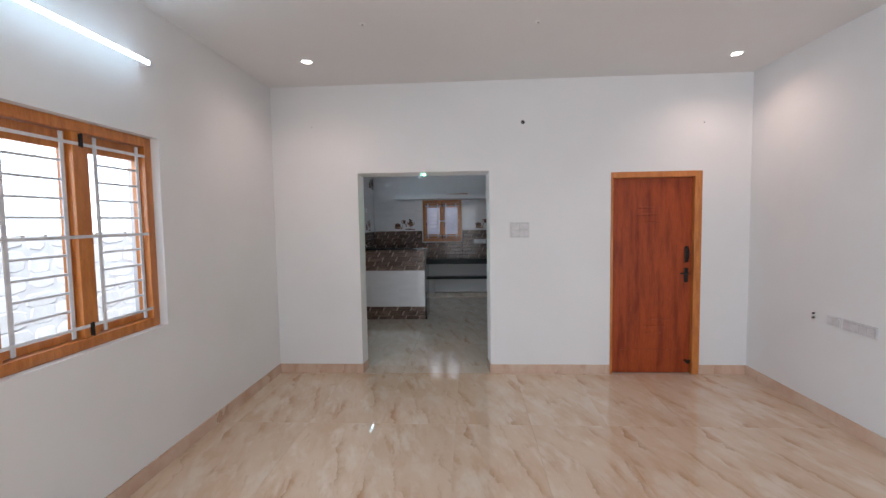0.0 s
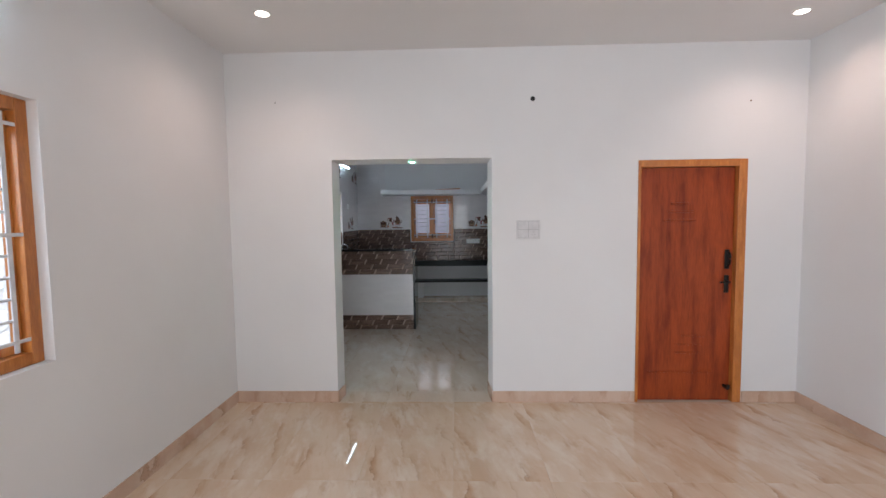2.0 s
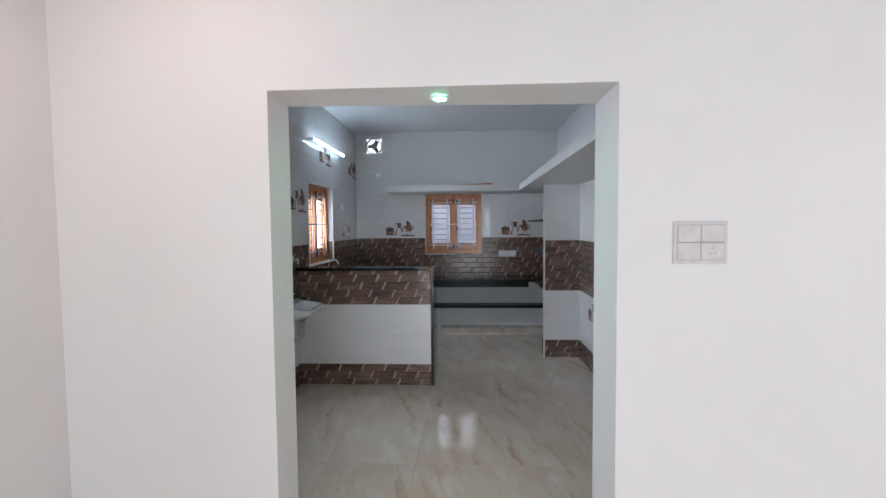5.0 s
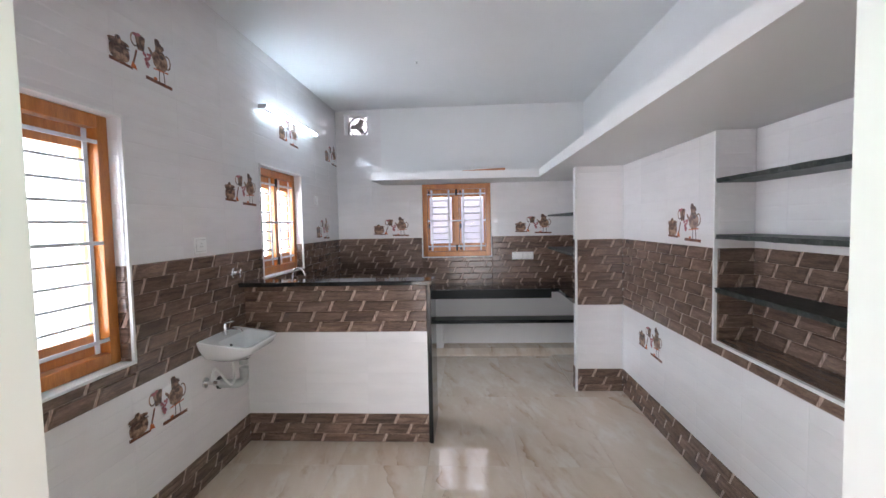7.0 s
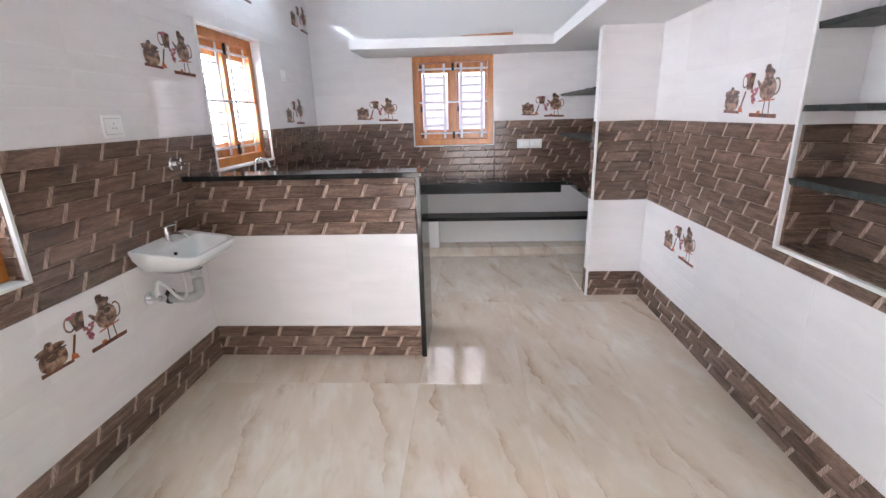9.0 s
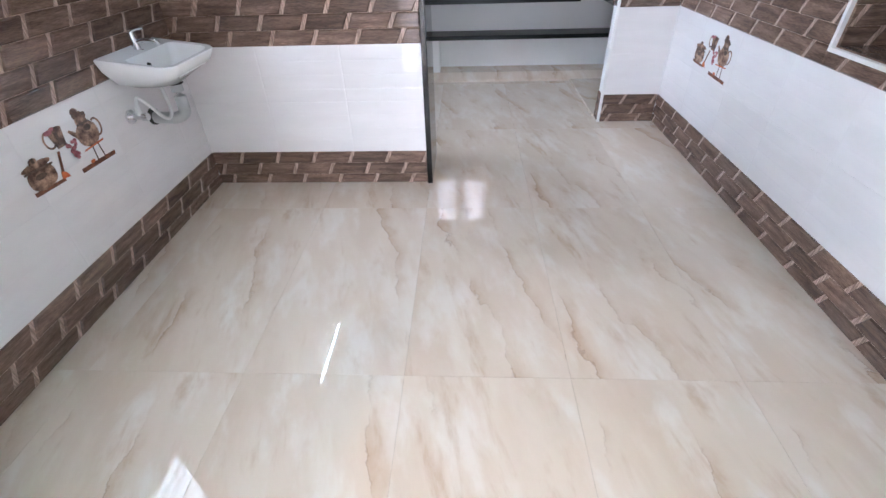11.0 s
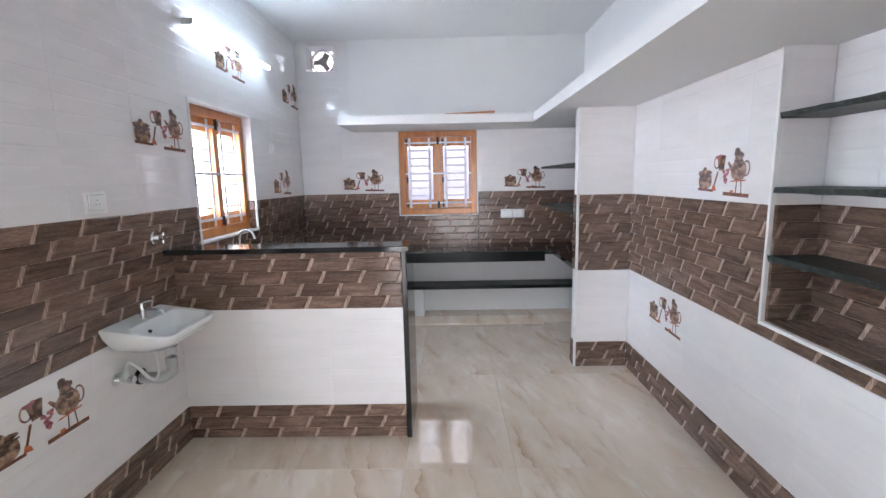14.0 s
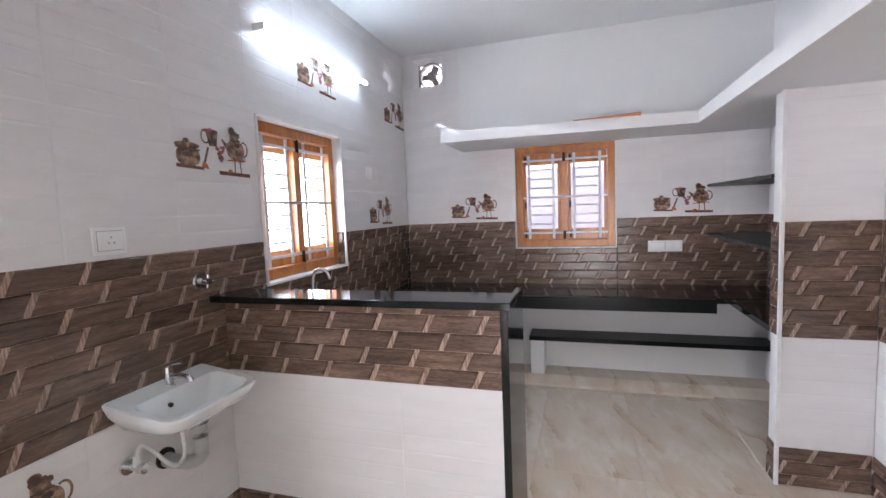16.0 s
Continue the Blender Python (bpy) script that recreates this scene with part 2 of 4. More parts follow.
PLY = material("raw_timber", (0.50, 0.21, 0.10), 0.6, scale=9, stretch=(0.6, 4, 4), grain=0.4, bump=0.1)
POT = material("printed_pot", (0.45, 0.275, 0.19), 0.06, other=(0.095, 0.052, 0.040), scale=24, detail=7, grain=0.7, lo=0.36, hi=0.60)
POTDARK = material("printed_shadow_brown", (0.15, 0.095, 0.07), 0.08, other=(0.075, 0.05, 0.04), scale=40)
LEDGE = material("printed_ledge", (0.25, 0.095, 0.055), 0.08, other=(0.11, 0.05, 0.035), scale=35)
GRAPE = material("printed_grapes", (0.52, 0.20, 0.21), 0.08, other=(0.27, 0.085, 0.105), scale=60)
ORANGE = material("printed_orange", (0.62, 0.19, 0.075), 0.08, other=(0.45, 0.11, 0.05), scale=40)
STONE = material("rubble_stone", (0.84, 0.83, 0.82), 0.8, other=(0.74, 0.73, 0.72), scale=7, grain=0.3, bump=0.5, bump_scale=14, vary=0.08)
MORTAR = material("cement_mortar", (0.76, 0.75, 0.75), 0.9, bump=0.4, bump_scale=20)
GROUND = material("bare_ground", (0.36, 0.30, 0.24), 0.9, other=(0.26, 0.21, 0.17), scale=2.5, bump=0.5, bump_scale=12)
PLASTER = material("pale_lilac_plaster", (0.82, 0.795, 0.83), 0.8, other=(0.66, 0.645, 0.70), scale=2.5, bump=0.2, bump_scale=25)
TUBE_ON = glow("tube_glow", (0.69, 0.875, 1.0), 22.0)
LED_ON = glow("led_glow", (1.0, 0.82, 0.70), 14.0)
GREEN_ON = glow("green_glow", (0.22, 1.0, 0.50), 150.0)
GLASS = bpy.data.materials.new("clear_glass")
GLASS.use_nodes = True
gb = GLASS.node_tree.nodes["Principled BSDF"]
gb.inputs["Transmission Weight"].default_value, gb.inputs["Roughness"].default_value, gb.inputs["IOR"].default_value = 1.0, 0.0, 1.02
gb.inputs["Base Color"].default_value = (0.96, 0.98, 1.0, 1)

# ---------------------------------------------------------------- mesh helpers


def box(bm, x0, x1, y0, y1, z0, z1, bevel=0.0):
    r = bmesh.ops.create_cube(bm, size=1.0, matrix=Matrix.Translation(((x0 + x1) / 2, (y0 + y1) / 2, (z0 + z1) / 2))
                              @ Matrix.Diagonal((abs(x1 - x0), abs(y1 - y0), abs(z1 - z0), 1)))
    if bevel:
        edges = {e for v in r["verts"] for e in v.link_edges}
        bmesh.ops.bevel(bm, geom=list(edges), offset=bevel, segments=2, profile=0.5, affect="EDGES", clamp_overlap=True)
    return bm


def boxed(*a, bevel=0.0):
    return box(bmesh.new(), *a, bevel=bevel)


def cyl(bm, a, b, r, r2=None, seg=16):
    a, b = Vector(a), Vector(b)
    d = b - a
    q = d.to_track_quat("Z", "Y").to_matrix().to_4x4()
    bmesh.ops.create_cone(bm, cap_ends=True, segments=seg, radius1=r, radius2=r if r2 is None else r2, depth=d.length,
                          matrix=Matrix.Translation((a + b) / 2) @ q)
    return bm


def swept(bm, pts, r, seg=10):
    """A round bar along a smooth line of points."""
    fine = []
    n = len(pts)
    P = [Vector(p) for p in pts]
    for i in range(n - 1):
        p0, p1, p2, p3 = P[max(i - 1, 0)], P[i], P[i + 1], P[min(i + 2, n - 1)]
        for k in range(6):
            s = k / 6
            fine.append(0.5 * ((2 * p1) + (p2 - p0) * s + (2 * p0 - 5 * p1 + 4 * p2 - p3) * s * s + (3 * p1 - p0 - 3 * p2 + p3) * s ** 3))
    fine.append(P[-1])
    rings = []
    for i, p in enumerate(fine):
        d = (fine[min(i + 1, len(fine) - 1)] - fine[max(i - 1, 0)]).normalized()
        q = d.to_track_quat("Z", "Y").to_matrix()
        rings.append([bm.verts.new(p + q @ Vector((r * math.cos(2 * math.pi * k / seg), r * math.sin(2 * math.pi * k / seg), 0))) for k in range(seg)])
    for a, b in zip(rings, rings[1:]):
        for k in range(seg):
            bm.faces.new((a[k], a[(k + 1) % seg], b[(k + 1) % seg], b[k]))
    bm.faces.new(rings[0][::-1])
    bm.faces.new(rings[-1])
    return bm


def meshed(bm, mat, smooth=False, name="mesh"):
    bmesh.ops.recalc_face_normals(bm, faces=bm.faces)
    me = bpy.data.meshes.new(name)
    bm.to_mesh(me)
    bm.free()
    me.materials.append(mat)
    if smooth:
        me.polygons.foreach_set("use_smooth", [True] * len(me.polygons))
        me.set_sharp_from_angle(angle=radians(38))
    return me


def part(name, bm, mat, parent=None, label="", smooth=False):
    ob = new(name, meshed(bm, mat, smooth, name))
    ob.parent = parent
    return tagged(ob, label)


def thing(name, m, label, category, group=""):
    ob = new(name)
    ob.empty_display_size = 0.1
    ob.matrix_world = m
    return tagged(ob, label, category, group)


def structure(name, bm, mat, label, category, smooth=False):
    return tagged(part(name, bm, mat, None, smooth=smooth), label, category, kind="structure")


def slab_with_holes(u0, u1, v0, v1, d0, d1, holes, put):
    """A plate in u and v, from depth d0 to d1, with openings; put(u, v, d) gives a place."""
    us = sorted({u0, u1, *[h for o in holes for h in o[:2] if u0 < h < u1]})
    vs = sorted({v0, v1, *[h for o in holes for h in o[2:] if v0 < h < v1]})
    bm, seen = bmesh.new(), {}

    def vert(u, v, d):
        key = (round(u, 5), round(v, 5), round(d, 5))
        if key not in seen:
            seen[key] = bm.verts.new(put(u, v, d))
        return seen[key]

    def solid(i, j):
        if not (0 <= i < len(us) - 1 and 0 <= j < len(vs) - 1):
            return False
        cu, cv = (us[i] + us[i + 1]) / 2, (vs[j] + vs[j + 1]) / 2
        return not any(o[0] < cu < o[1] and o[2] < cv < o[3] for o in holes)

    for i in range(len(us) - 1):
        for j in range(len(vs) - 1):
            if not solid(i, j):
                continue
            a, b, c, d = us[i], us[i + 1], vs[j], vs[j + 1]
            for k in (d0, d1):
                bm.faces.new([vert(a, c, k), vert(b, c, k), vert(b, d, k), vert(a, d, k)])
            for di, dj, p, q in ((-1, 0, (a, c), (a, d)), (1, 0, (b, c), (b, d)), (0, -1, (a, c), (b, c)), (0, 1, (a, d), (b, d))):
                if not solid(i + di, j + dj):
                    bm.faces.new([vert(*p, d0), vert(*q, d0), vert(*q, d1), vert(*p, d1)])
    return bm


# ---------------------------------------------------------------- shell
T = 0.23
# the fourth hole is assumed and out of view, made for the side lamp
wall_left = structure("wall_left", slab_with_holes(Y0 - T, YB + T, -0.3, 3.3, 0, T, [WIN_A, WIN_B, WIN_C, (-5.4, -1.6, 0.2, 2.3)], lambda u, v, d: (XL - d, u, v)), PAINT,
                      "white painted plaster wall with windows and an assumed lamp opening", "wall")
wall_divider = structure("wall_divider", slab_with_holes(XL, XR, -0.3, 3.3, 0, YK - YF, [(-1.105, 0.297, -0.3, 2.172), (1.551, 2.473, -0.3, 2.13)], lambda u, v, d: (u, YF + d, v)), PAINT,
                         "white painted wall with an open doorway and a door", "wall")
for v in wall_divider.data.vertices:
    if abs(v.co.y - YK) < 0.001 and abs(v.co.z - 2.172) < 0.001 and v.co.x < 0.4:
        v.co.z = 2.150
    if abs(v.co.y - YK) < 0.001 and abs(v.co.x + 1.105) < 0.001:
        v.co.x, v.co.y = -1.083, 4.662
    if abs(v.co.y - YK) < 0.001 and abs(v.co.x - 0.297) < 0.001:
        v.co.x = 0.272
wall_right = structure("wall_right", slab_with_holes(Y0 - T, YF, -0.3, 3.3, 0, T, [], lambda u, v, d: (XR + d, u, v)), PAINT, "plain white painted plaster wall of the hall", "wall")
# the opening is out of view, cut only for the added rear lamp
wall_rear = structure("wall_rear", slab_with_holes(XL, XR, -0.3, 3.3, 0, T, [(-0.7, 2.5, -0.3, 2.25)], lambda u, v, d: (u, Y0 - d, v)), PAINT, "white painted wall with an added opening for the rear fill lamp", "wall")
wall_back = structure("wall_back", slab_with_holes(XL, XK + T, -0.3, 3.3, 0, T, [WIN_D, (-1.91, -1.615, 2.745, 3.005)], lambda u, v, d: (u, YB + d, v)), PAINT,
                      "white kitchen back wall with a window and a fan opening", "wall")
wall_kitchen_right = structure("wall_kitchen_right", slab_with_holes(YK, YB, -0.3, 3.3, 0, 0.21, [NICHE], lambda u, v, d: (XK + d, u, v)), PAINT,
                               "white kitchen wall with a deep shelf niche", "wall")
structure("niche_back", boxed(XK + 0.212, XK + 0.33, YK, YB, -0.3, 3.3), PAINT, "white wall closing the niche behind", "wall")
structure("room_beyond_door", boxed(1.3, 2.7, YK + 0.002, YK + 0.1, -0.3, 2.4), PAINT, "plain wall behind the closed door", "wall")
structure("ceiling_hall", boxed(XL - 0.1, XR + 0.1, Y0 - 0.1, YF + 0.1, CH, CH + 0.16), CEIL, "smooth white painted ceiling of the hall", "ceiling")
structure("ceiling_kitchen", boxed(XL - 0.1, XK + 0.3, YK - 0.1, YB + 0.1, CK, CK + 0.2), CEIL, "smooth white painted kitchen ceiling", "ceiling")
floor = structure("floor", boxed(XL - 0.1, XR + 0.1, Y0 - 0.1, YB + 0.1, -0.12, -0.005), GROUT, "floor of large polished cream marble tiles", "floor")

# loft slab round the back and right of the kitchen
bm = bmesh.new()
box(bm, -1.44, XK, 8.95, YB, 2.10, 2.185)
box(bm, 0.425, XK, YK, 8.95, 2.10, 2.185)
for v in bm.verts:
    if abs(v.co.y - 8.95) < 0.001 and v.co.x > 0.4:
        v.co.y = 9.07
structure("loft_slab", bm, CEIL, "white painted concrete loft slab along two walls", "loft")
# painted plaster above the loft, proud of the tiled corner
structure("loft_plaster", boxed(-1.448, XK, YB - 0.014, YB - 0.001, 2.185, CK), CEIL, "white painted plaster above the loft slab", "wall")

# pillar stub and half wall
pillar = structure("pillar", boxed(PIL_X + 0.006, XK, PIL_Y + 0.006, PIL_Y + 0.12, 0, 2.10), PAINT, "slim tiled pillar with a white edge trim", "pillar")
half_wall = structure("half_wall", boxed(XL, HALF_X - 0.004, HALF_Y + 0.006, HALF_Y + 0.10, 0, HALF_Z), PAINT, "low tiled partition wall of the kitchen", "half wall")

# ---------------------------------------------------------------- skirting of the hall
SK = 0.10
structure("baseboard_left", boxed(XL, XL + 0.010, Y0, YF, 0, SK), SKIRTING, "low marble skirting along the hall wall", "skirting")
structure("baseboard_right", boxed(XR - 0.010, XR, Y0, YF, 0, SK), SKIRTING, "low marble skirting along the hall wall", "skirting")
for a, b in ((XL + 0.010, -1.105), (0.297, 1.549), (2.476, XR - 0.010)):
    structure("baseboard_front", boxed(a, b, YF - 0.010, YF, 0, SK, bevel=0.002), SKIRTING, "low marble skirting beside the doorway", "skirting")
for a0, a1, ye in ((-1.105, -1.083, 4.662), (0.288, 0.263, YK)):
    bm = boxed(a0, a0 + 0.009, YF - 0.010, ye, 0, SK)
    for v in bm.verts:
        if v.co.y > ye - 0.001:
            v.co.x += a1 - a0
    structure("baseboard_jamb", bm, SKIRTING, "marble skirting in the doorway jamb", "skirting")

# ---------------------------------------------------------------- windows


def window(name, rect, place, panels, label, recess=0.055, rungs=9, mw=0.066, foot=0.10, strip=True):
    """Teak frame in the opening, mullions, sashes with glass, white bars, iron bolts. x along, y outwards, z up."""
    w, h = rect[1] - rect[0], rect[3] - rect[2]
    win = tagged(thing(name, place, label, "window"), kind="structure")
    f, dep, y0 = 0.062, 0.085, recess
    for nm, a in (("frame_side", (0, f, y0, y0 + dep, 0, h)), ("frame_side", (w - f, w, y0, y0 + dep, 0, h)),
                  ("frame_head", (f, w - f, y0, y0 + dep, h - f, h)), ("frame_sill", (f, w - f, y0, y0 + dep, 0, f))):
        part(nm, boxed(*a, bevel=0.004), TEAK, win)
    step = (w - 2 * f - (panels - 1) * mw) / panels
    gy = y0 + 0.012
    bar0, bar1 = f + 0.065, h - f - 0.065
    mid = h / 2 - 0.005
    for i in range(panels):
        a = f + i * (step + mw)
        b = a + step
        if i:
            mull = part("mullion", boxed(a - mw, a, y0 + 0.004, y0 + dep, f, h - f, bevel=0.003), TEAK, win)
            for zc in (f + 0.045, h - f - 0.045):
                bolt = bmesh.new()
                box(bolt, a - mw / 2 - 0.013, a - mw / 2 + 0.013, y0 - 0.003, y0 + 0.004, zc - 0.035, zc + 0.035, bevel=0.002)
                cyl(bolt, (a - mw / 2, y0 - 0.007, zc - 0.04), (a - mw / 2, y0 - 0.007, zc + 0.04), 0.006)
                part("bolt", bolt, IRON, mull, "black iron tower bolt")
        # sash behind the bars
        sy0, sy1, sw = y0 + 0.045, y0 + 0.08, 0.026
        sash = bmesh.new()
        for q in ((a + 0.002, a + sw, sy0, sy1, f + 0.002, h - f - 0.002), (b - sw, b - 0.002, sy0, sy1, f + 0.002, h - f - 0.002),
                  (a + sw, b - sw, sy0, sy1, f + 0.002, f + foot), (a + sw, b - sw, sy0, sy1, h - f - 0.10, h - f - 0.002)):
            box(sash, *q, bevel=0.003)
        sash = part("sash", sash, TEAK, win)
        # pale strip added to imitate the glare along the sash edge
        if i and strip:
            part("rebate_strip", boxed(a + 0.001, a + 0.024, sy0 - 0.012, sy0 - 0.001, f + 0.004, h - f - 0.004, bevel=0.002), GRILL, sash, "pale strip for the glare on the sash edge")
        for zc in (f + 0.05, h * 0.42, h - f - 0.05):
            hb = bmesh.new()
            box(hb, a + 0.008, a + 0.028, sy0 - 0.006, sy0 + 0.001, zc - 0.028, zc + 0.028, bevel=0.002)
            cyl(hb, (a + 0.018, sy0 - 0.009, zc - 0.032), (a + 0.018, sy0 - 0.009, zc + 0.032), 0.0045, seg=10)
            part("sash_bolt", hb, IRON, sash, "small black iron bolt")
        pane = part("pane", boxed(a + sw - 0.005, b - sw + 0.005, sy0 + 0.015, sy0 + 0.019, f + foot - 0.005, h - f - 0.095), GLASS, sash, "clear glass pane")
        pane.visible_shadow = False
        # white security bars of this light
        u0, u1 = a + 0.055, b - 0.062
        for u in (u0, u1):
            part("upright_bar", boxed(u - 0.012, u + 0.012, gy - 0.004, gy + 0.004, f + 0.012, h - f - 0.012, bevel=0.002), GRILL, win)
        for k in range(1, rungs + 1):
            z = bar0 + (bar1 - bar0) * k / (rungs + 1)
            if abs(z - mid) > 0.02:
                part("rung", cyl(bmesh.new(), (u0, gy + 0.006, z), (u1, gy + 0.006, z), 0.0075, seg=8), GRILL, win, smooth=True)
    for z in (bar0, mid, bar1):
        part("cross_bar", boxed(f - 0.02, w - f + 0.02, gy - 0.010, gy - 0.004, z - 0.009, z + 0.009, bevel=0.002), GRILL, win)
    return win


def edge_trim(rect, place, parent_label):
    """The white edging strip round a tiled window opening."""
    w, h, s, d = rect[1] - rect[0], rect[3] - rect[2], 0.014, 0.016
    bm = bmesh.new()
    box(bm, -s, 0, -d, 0.004, -s, h + s, bevel=0.002)
    box(bm, w, w + s, -d, 0.004, -s, h + s, bevel=0.002)
    box(bm, 0, w, -d, 0.004, -s, 0, bevel=0.002)
    box(bm, 0, w, -d, 0.004, h, h + s, bevel=0.002)
    ob = structure("trim", bm, TRIM, parent_label, "trim")
    ob.matrix_world = place
    return ob


def left_pose(y, z):
    return pose(XL, y, z, 0, 0, 90)


window("window_1", WIN_A, left_pose(WIN_A[0], WIN_A[2]), 3, "teak casement window with white security bars in the hall", mw=0.10, foot=0.045)
window("window_2", WIN_B, left_pose(WIN_B[0], WIN_B[2]), 2, "tall teak kitchen window with white security bars")
window("window_3", WIN_C, left_pose(WIN_C[0], WIN_C[2]), 2, "small teak kitchen window with white bars over the sink", rungs=7)
window("window_4", WIN_D, pose(WIN_D[0], YB, WIN_D[2]), 2, "small teak window with white bars in the back wall", recess=0.02, rungs=7, strip=False)
edge_trim(WIN_B, left_pose(WIN_B[0], WIN_B[2]), "white edging strip round the kitchen window")
edge_trim(WIN_C, left_pose(WIN_C[0], WIN_C[2]), "white edging strip round the kitchen window")
edge_trim(WIN_D, pose(WIN_D[0], YB, WIN_D[2]), "white edging strip round the back window")

# ---------------------------------------------------------------- hall door
door = tagged(thing("door_1", pose(1.551, YF, 0), "closed red-brown wooden door in a lighter teak frame", "door"), kind="structure")
DW, DH = 0.922, 2.13
part("frame_side", boxed(0.002, 0.026, -0.006, 0.10, 0, DH - 0.002, bevel=0.003), TEAK, door)
part("frame_side", boxed(DW - 0.075, DW - 0.002, -0.006, 0.10, 0, DH - 0.002, bevel=0.003), TEAK, door)
part("frame_head", boxed(0.026, DW - 0.075, -0.006, 0.10, DH - 0.062, DH - 0.002, bevel=0.003), TEAK, door)
leaf = part("door_leaf", boxed(0.028, DW - 0.077, 0.045, 0.085, 0.001, DH - 0.064, bevel=0.003), DOORWOOD, door)
mould = bmesh.new()
for x0, x1, z in ((0.30, 0.46, 1.755), (0.27, 0.50, 1.685), (0.23, 0.52, 1.61), (0.42, 0.62, 0.585), (0.36, 0.60, 0.51), (0.36, 0.58, 0.435), (0.12, 0.70, 0.26)):
    box(mould, x0, x1, 0.0350, 0.0455, z - 0.009, z + 0.009, bevel=0.005)
part("moulding", mould, DOORWOOD, leaf)
for z0, z1, lever in ((1.18, 1.35, False), (0.97, 1.125, True)):
    hb = bmesh.new()
    box(hb, 0.772, 0.812, 0.030, 0.045, z0, z1, bevel=0.006)
    if lever:
        cyl(hb, (0.792, 0.045, z0 + 0.10), (0.792, -0.015, z0 + 0.10), 0.009)
        swept(hb, [(0.792, -0.012, z0 + 0.10), (0.75, -0.018, z0 + 0.102), (0.71, -0.012, z0 + 0.098)], 0.008)
    else:
        swept(hb, [(0.792, 0.03, z1 - 0.02), (0.792, -0.005, z1 - 0.035), (0.792, -0.008, z0 + 0.06), (0.792, 0.03, z0 + 0.02)], 0.008)
    part("handle", hb, IRON, leaf, "black metal door handle", smooth=True)
st = bmesh.new()
cyl(st, (0.80, 0.045, 0.135), (0.80, 0.0, 0.135), 0.014)
cyl(st, (0.80, 0.0, 0.135), (0.80, -0.02, 0.135), 0.019)
box(st, 0.80, 0.868, 0.028, 0.040, 0.127, 0.143, bevel=0.002)
part("door_stop", st, IRON, leaf, "black door catch near the floor", smooth=True)

# ---------------------------------------------------------------- lamps


def tube_light(place, length, label):
    """A glowing tube on a slim batten, held off the wall by its end caps. x along, -y into the room."""
    t = thing("tube_light", place, label, "lamp")
    part("batten", boxed(-0.001, length + 0.001, -0.063, -0.059, -0.0115, 0.0115), PLASTIC, t)
    dome = bmesh.new()
    ends = [[dome.verts.new((x, -0.0632 - 0.015 * math.sin(math.pi * k / 12), 0.0145 * math.cos(math.pi * k / 12))) for k in range(13)] for x in (0, length)]
    for k in range(12):
        dome.faces.new((ends[0][k], ends[0][k + 1], ends[1][k + 1], ends[1][k]))
    dome.faces.new((ends[0][0], ends[1][0], ends[1][12], ends[0][12]))
    for e in ends:
        dome.faces.new(e)
    part("tube", dome, TUBE_ON, t, "glowing cool white tube", smooth=True)
    for x in (-0.016, length + 0.002):
        part("end_cap", boxed(x, x + 0.014, -0.081, -0.003, -0.0175, 0.0175, bevel=0.004), PLASTIC, t)


tube_light(left_pose(1.34, 2.70), 1.21, "lit white tube light on the hall wall")
tube_light(left_pose(7.525, 2.572), 1.18, "lit white tube light on the tiled kitchen wall")


def downlight(x, y, z, mat, r, label):
    d = thing("downlight", pose(x, y, z), label, "lamp", "downlights" if r > 0.035 else "")
    ring = bmesh.new()
    seg = 32
    prof = ((r, -0.001), (r, -0.006), (r + 0.008, -0.009), (r + 0.016, -0.003), (r + 0.016, 0.0))
    rings = [[ring.verts.new((a * math.cos(2 * math.pi * k / seg), a * math.sin(2 * math.pi * k / seg), b)) for k in range(seg)] for a, b in prof]
    for p, q in zip(rings, rings[1:]):
        for k in range(seg):
            ring.faces.new((p[k], p[(k + 1) % seg], q[(k + 1) % seg], q[k]))
    part("rim", ring, PLASTIC, d, smooth=True)
    part("lens", cyl(bmesh.new(), (0, 0, -0.005), (0, 0, -0.001), r - 0.001, seg=28), mat, d, "glowing lens")


downlight(-1.358, 3.76, CH, LED_ON, 0.045, "lit round recessed downlight in the hall ceiling")
downlight(2.468, 3.95, CH, LED_ON, 0.045, "lit round recessed downlight in the hall ceiling")
downlight(-0.41, 4.62, 2.161, GREEN_ON, 0.026, "small lit green lamp in the doorway head")

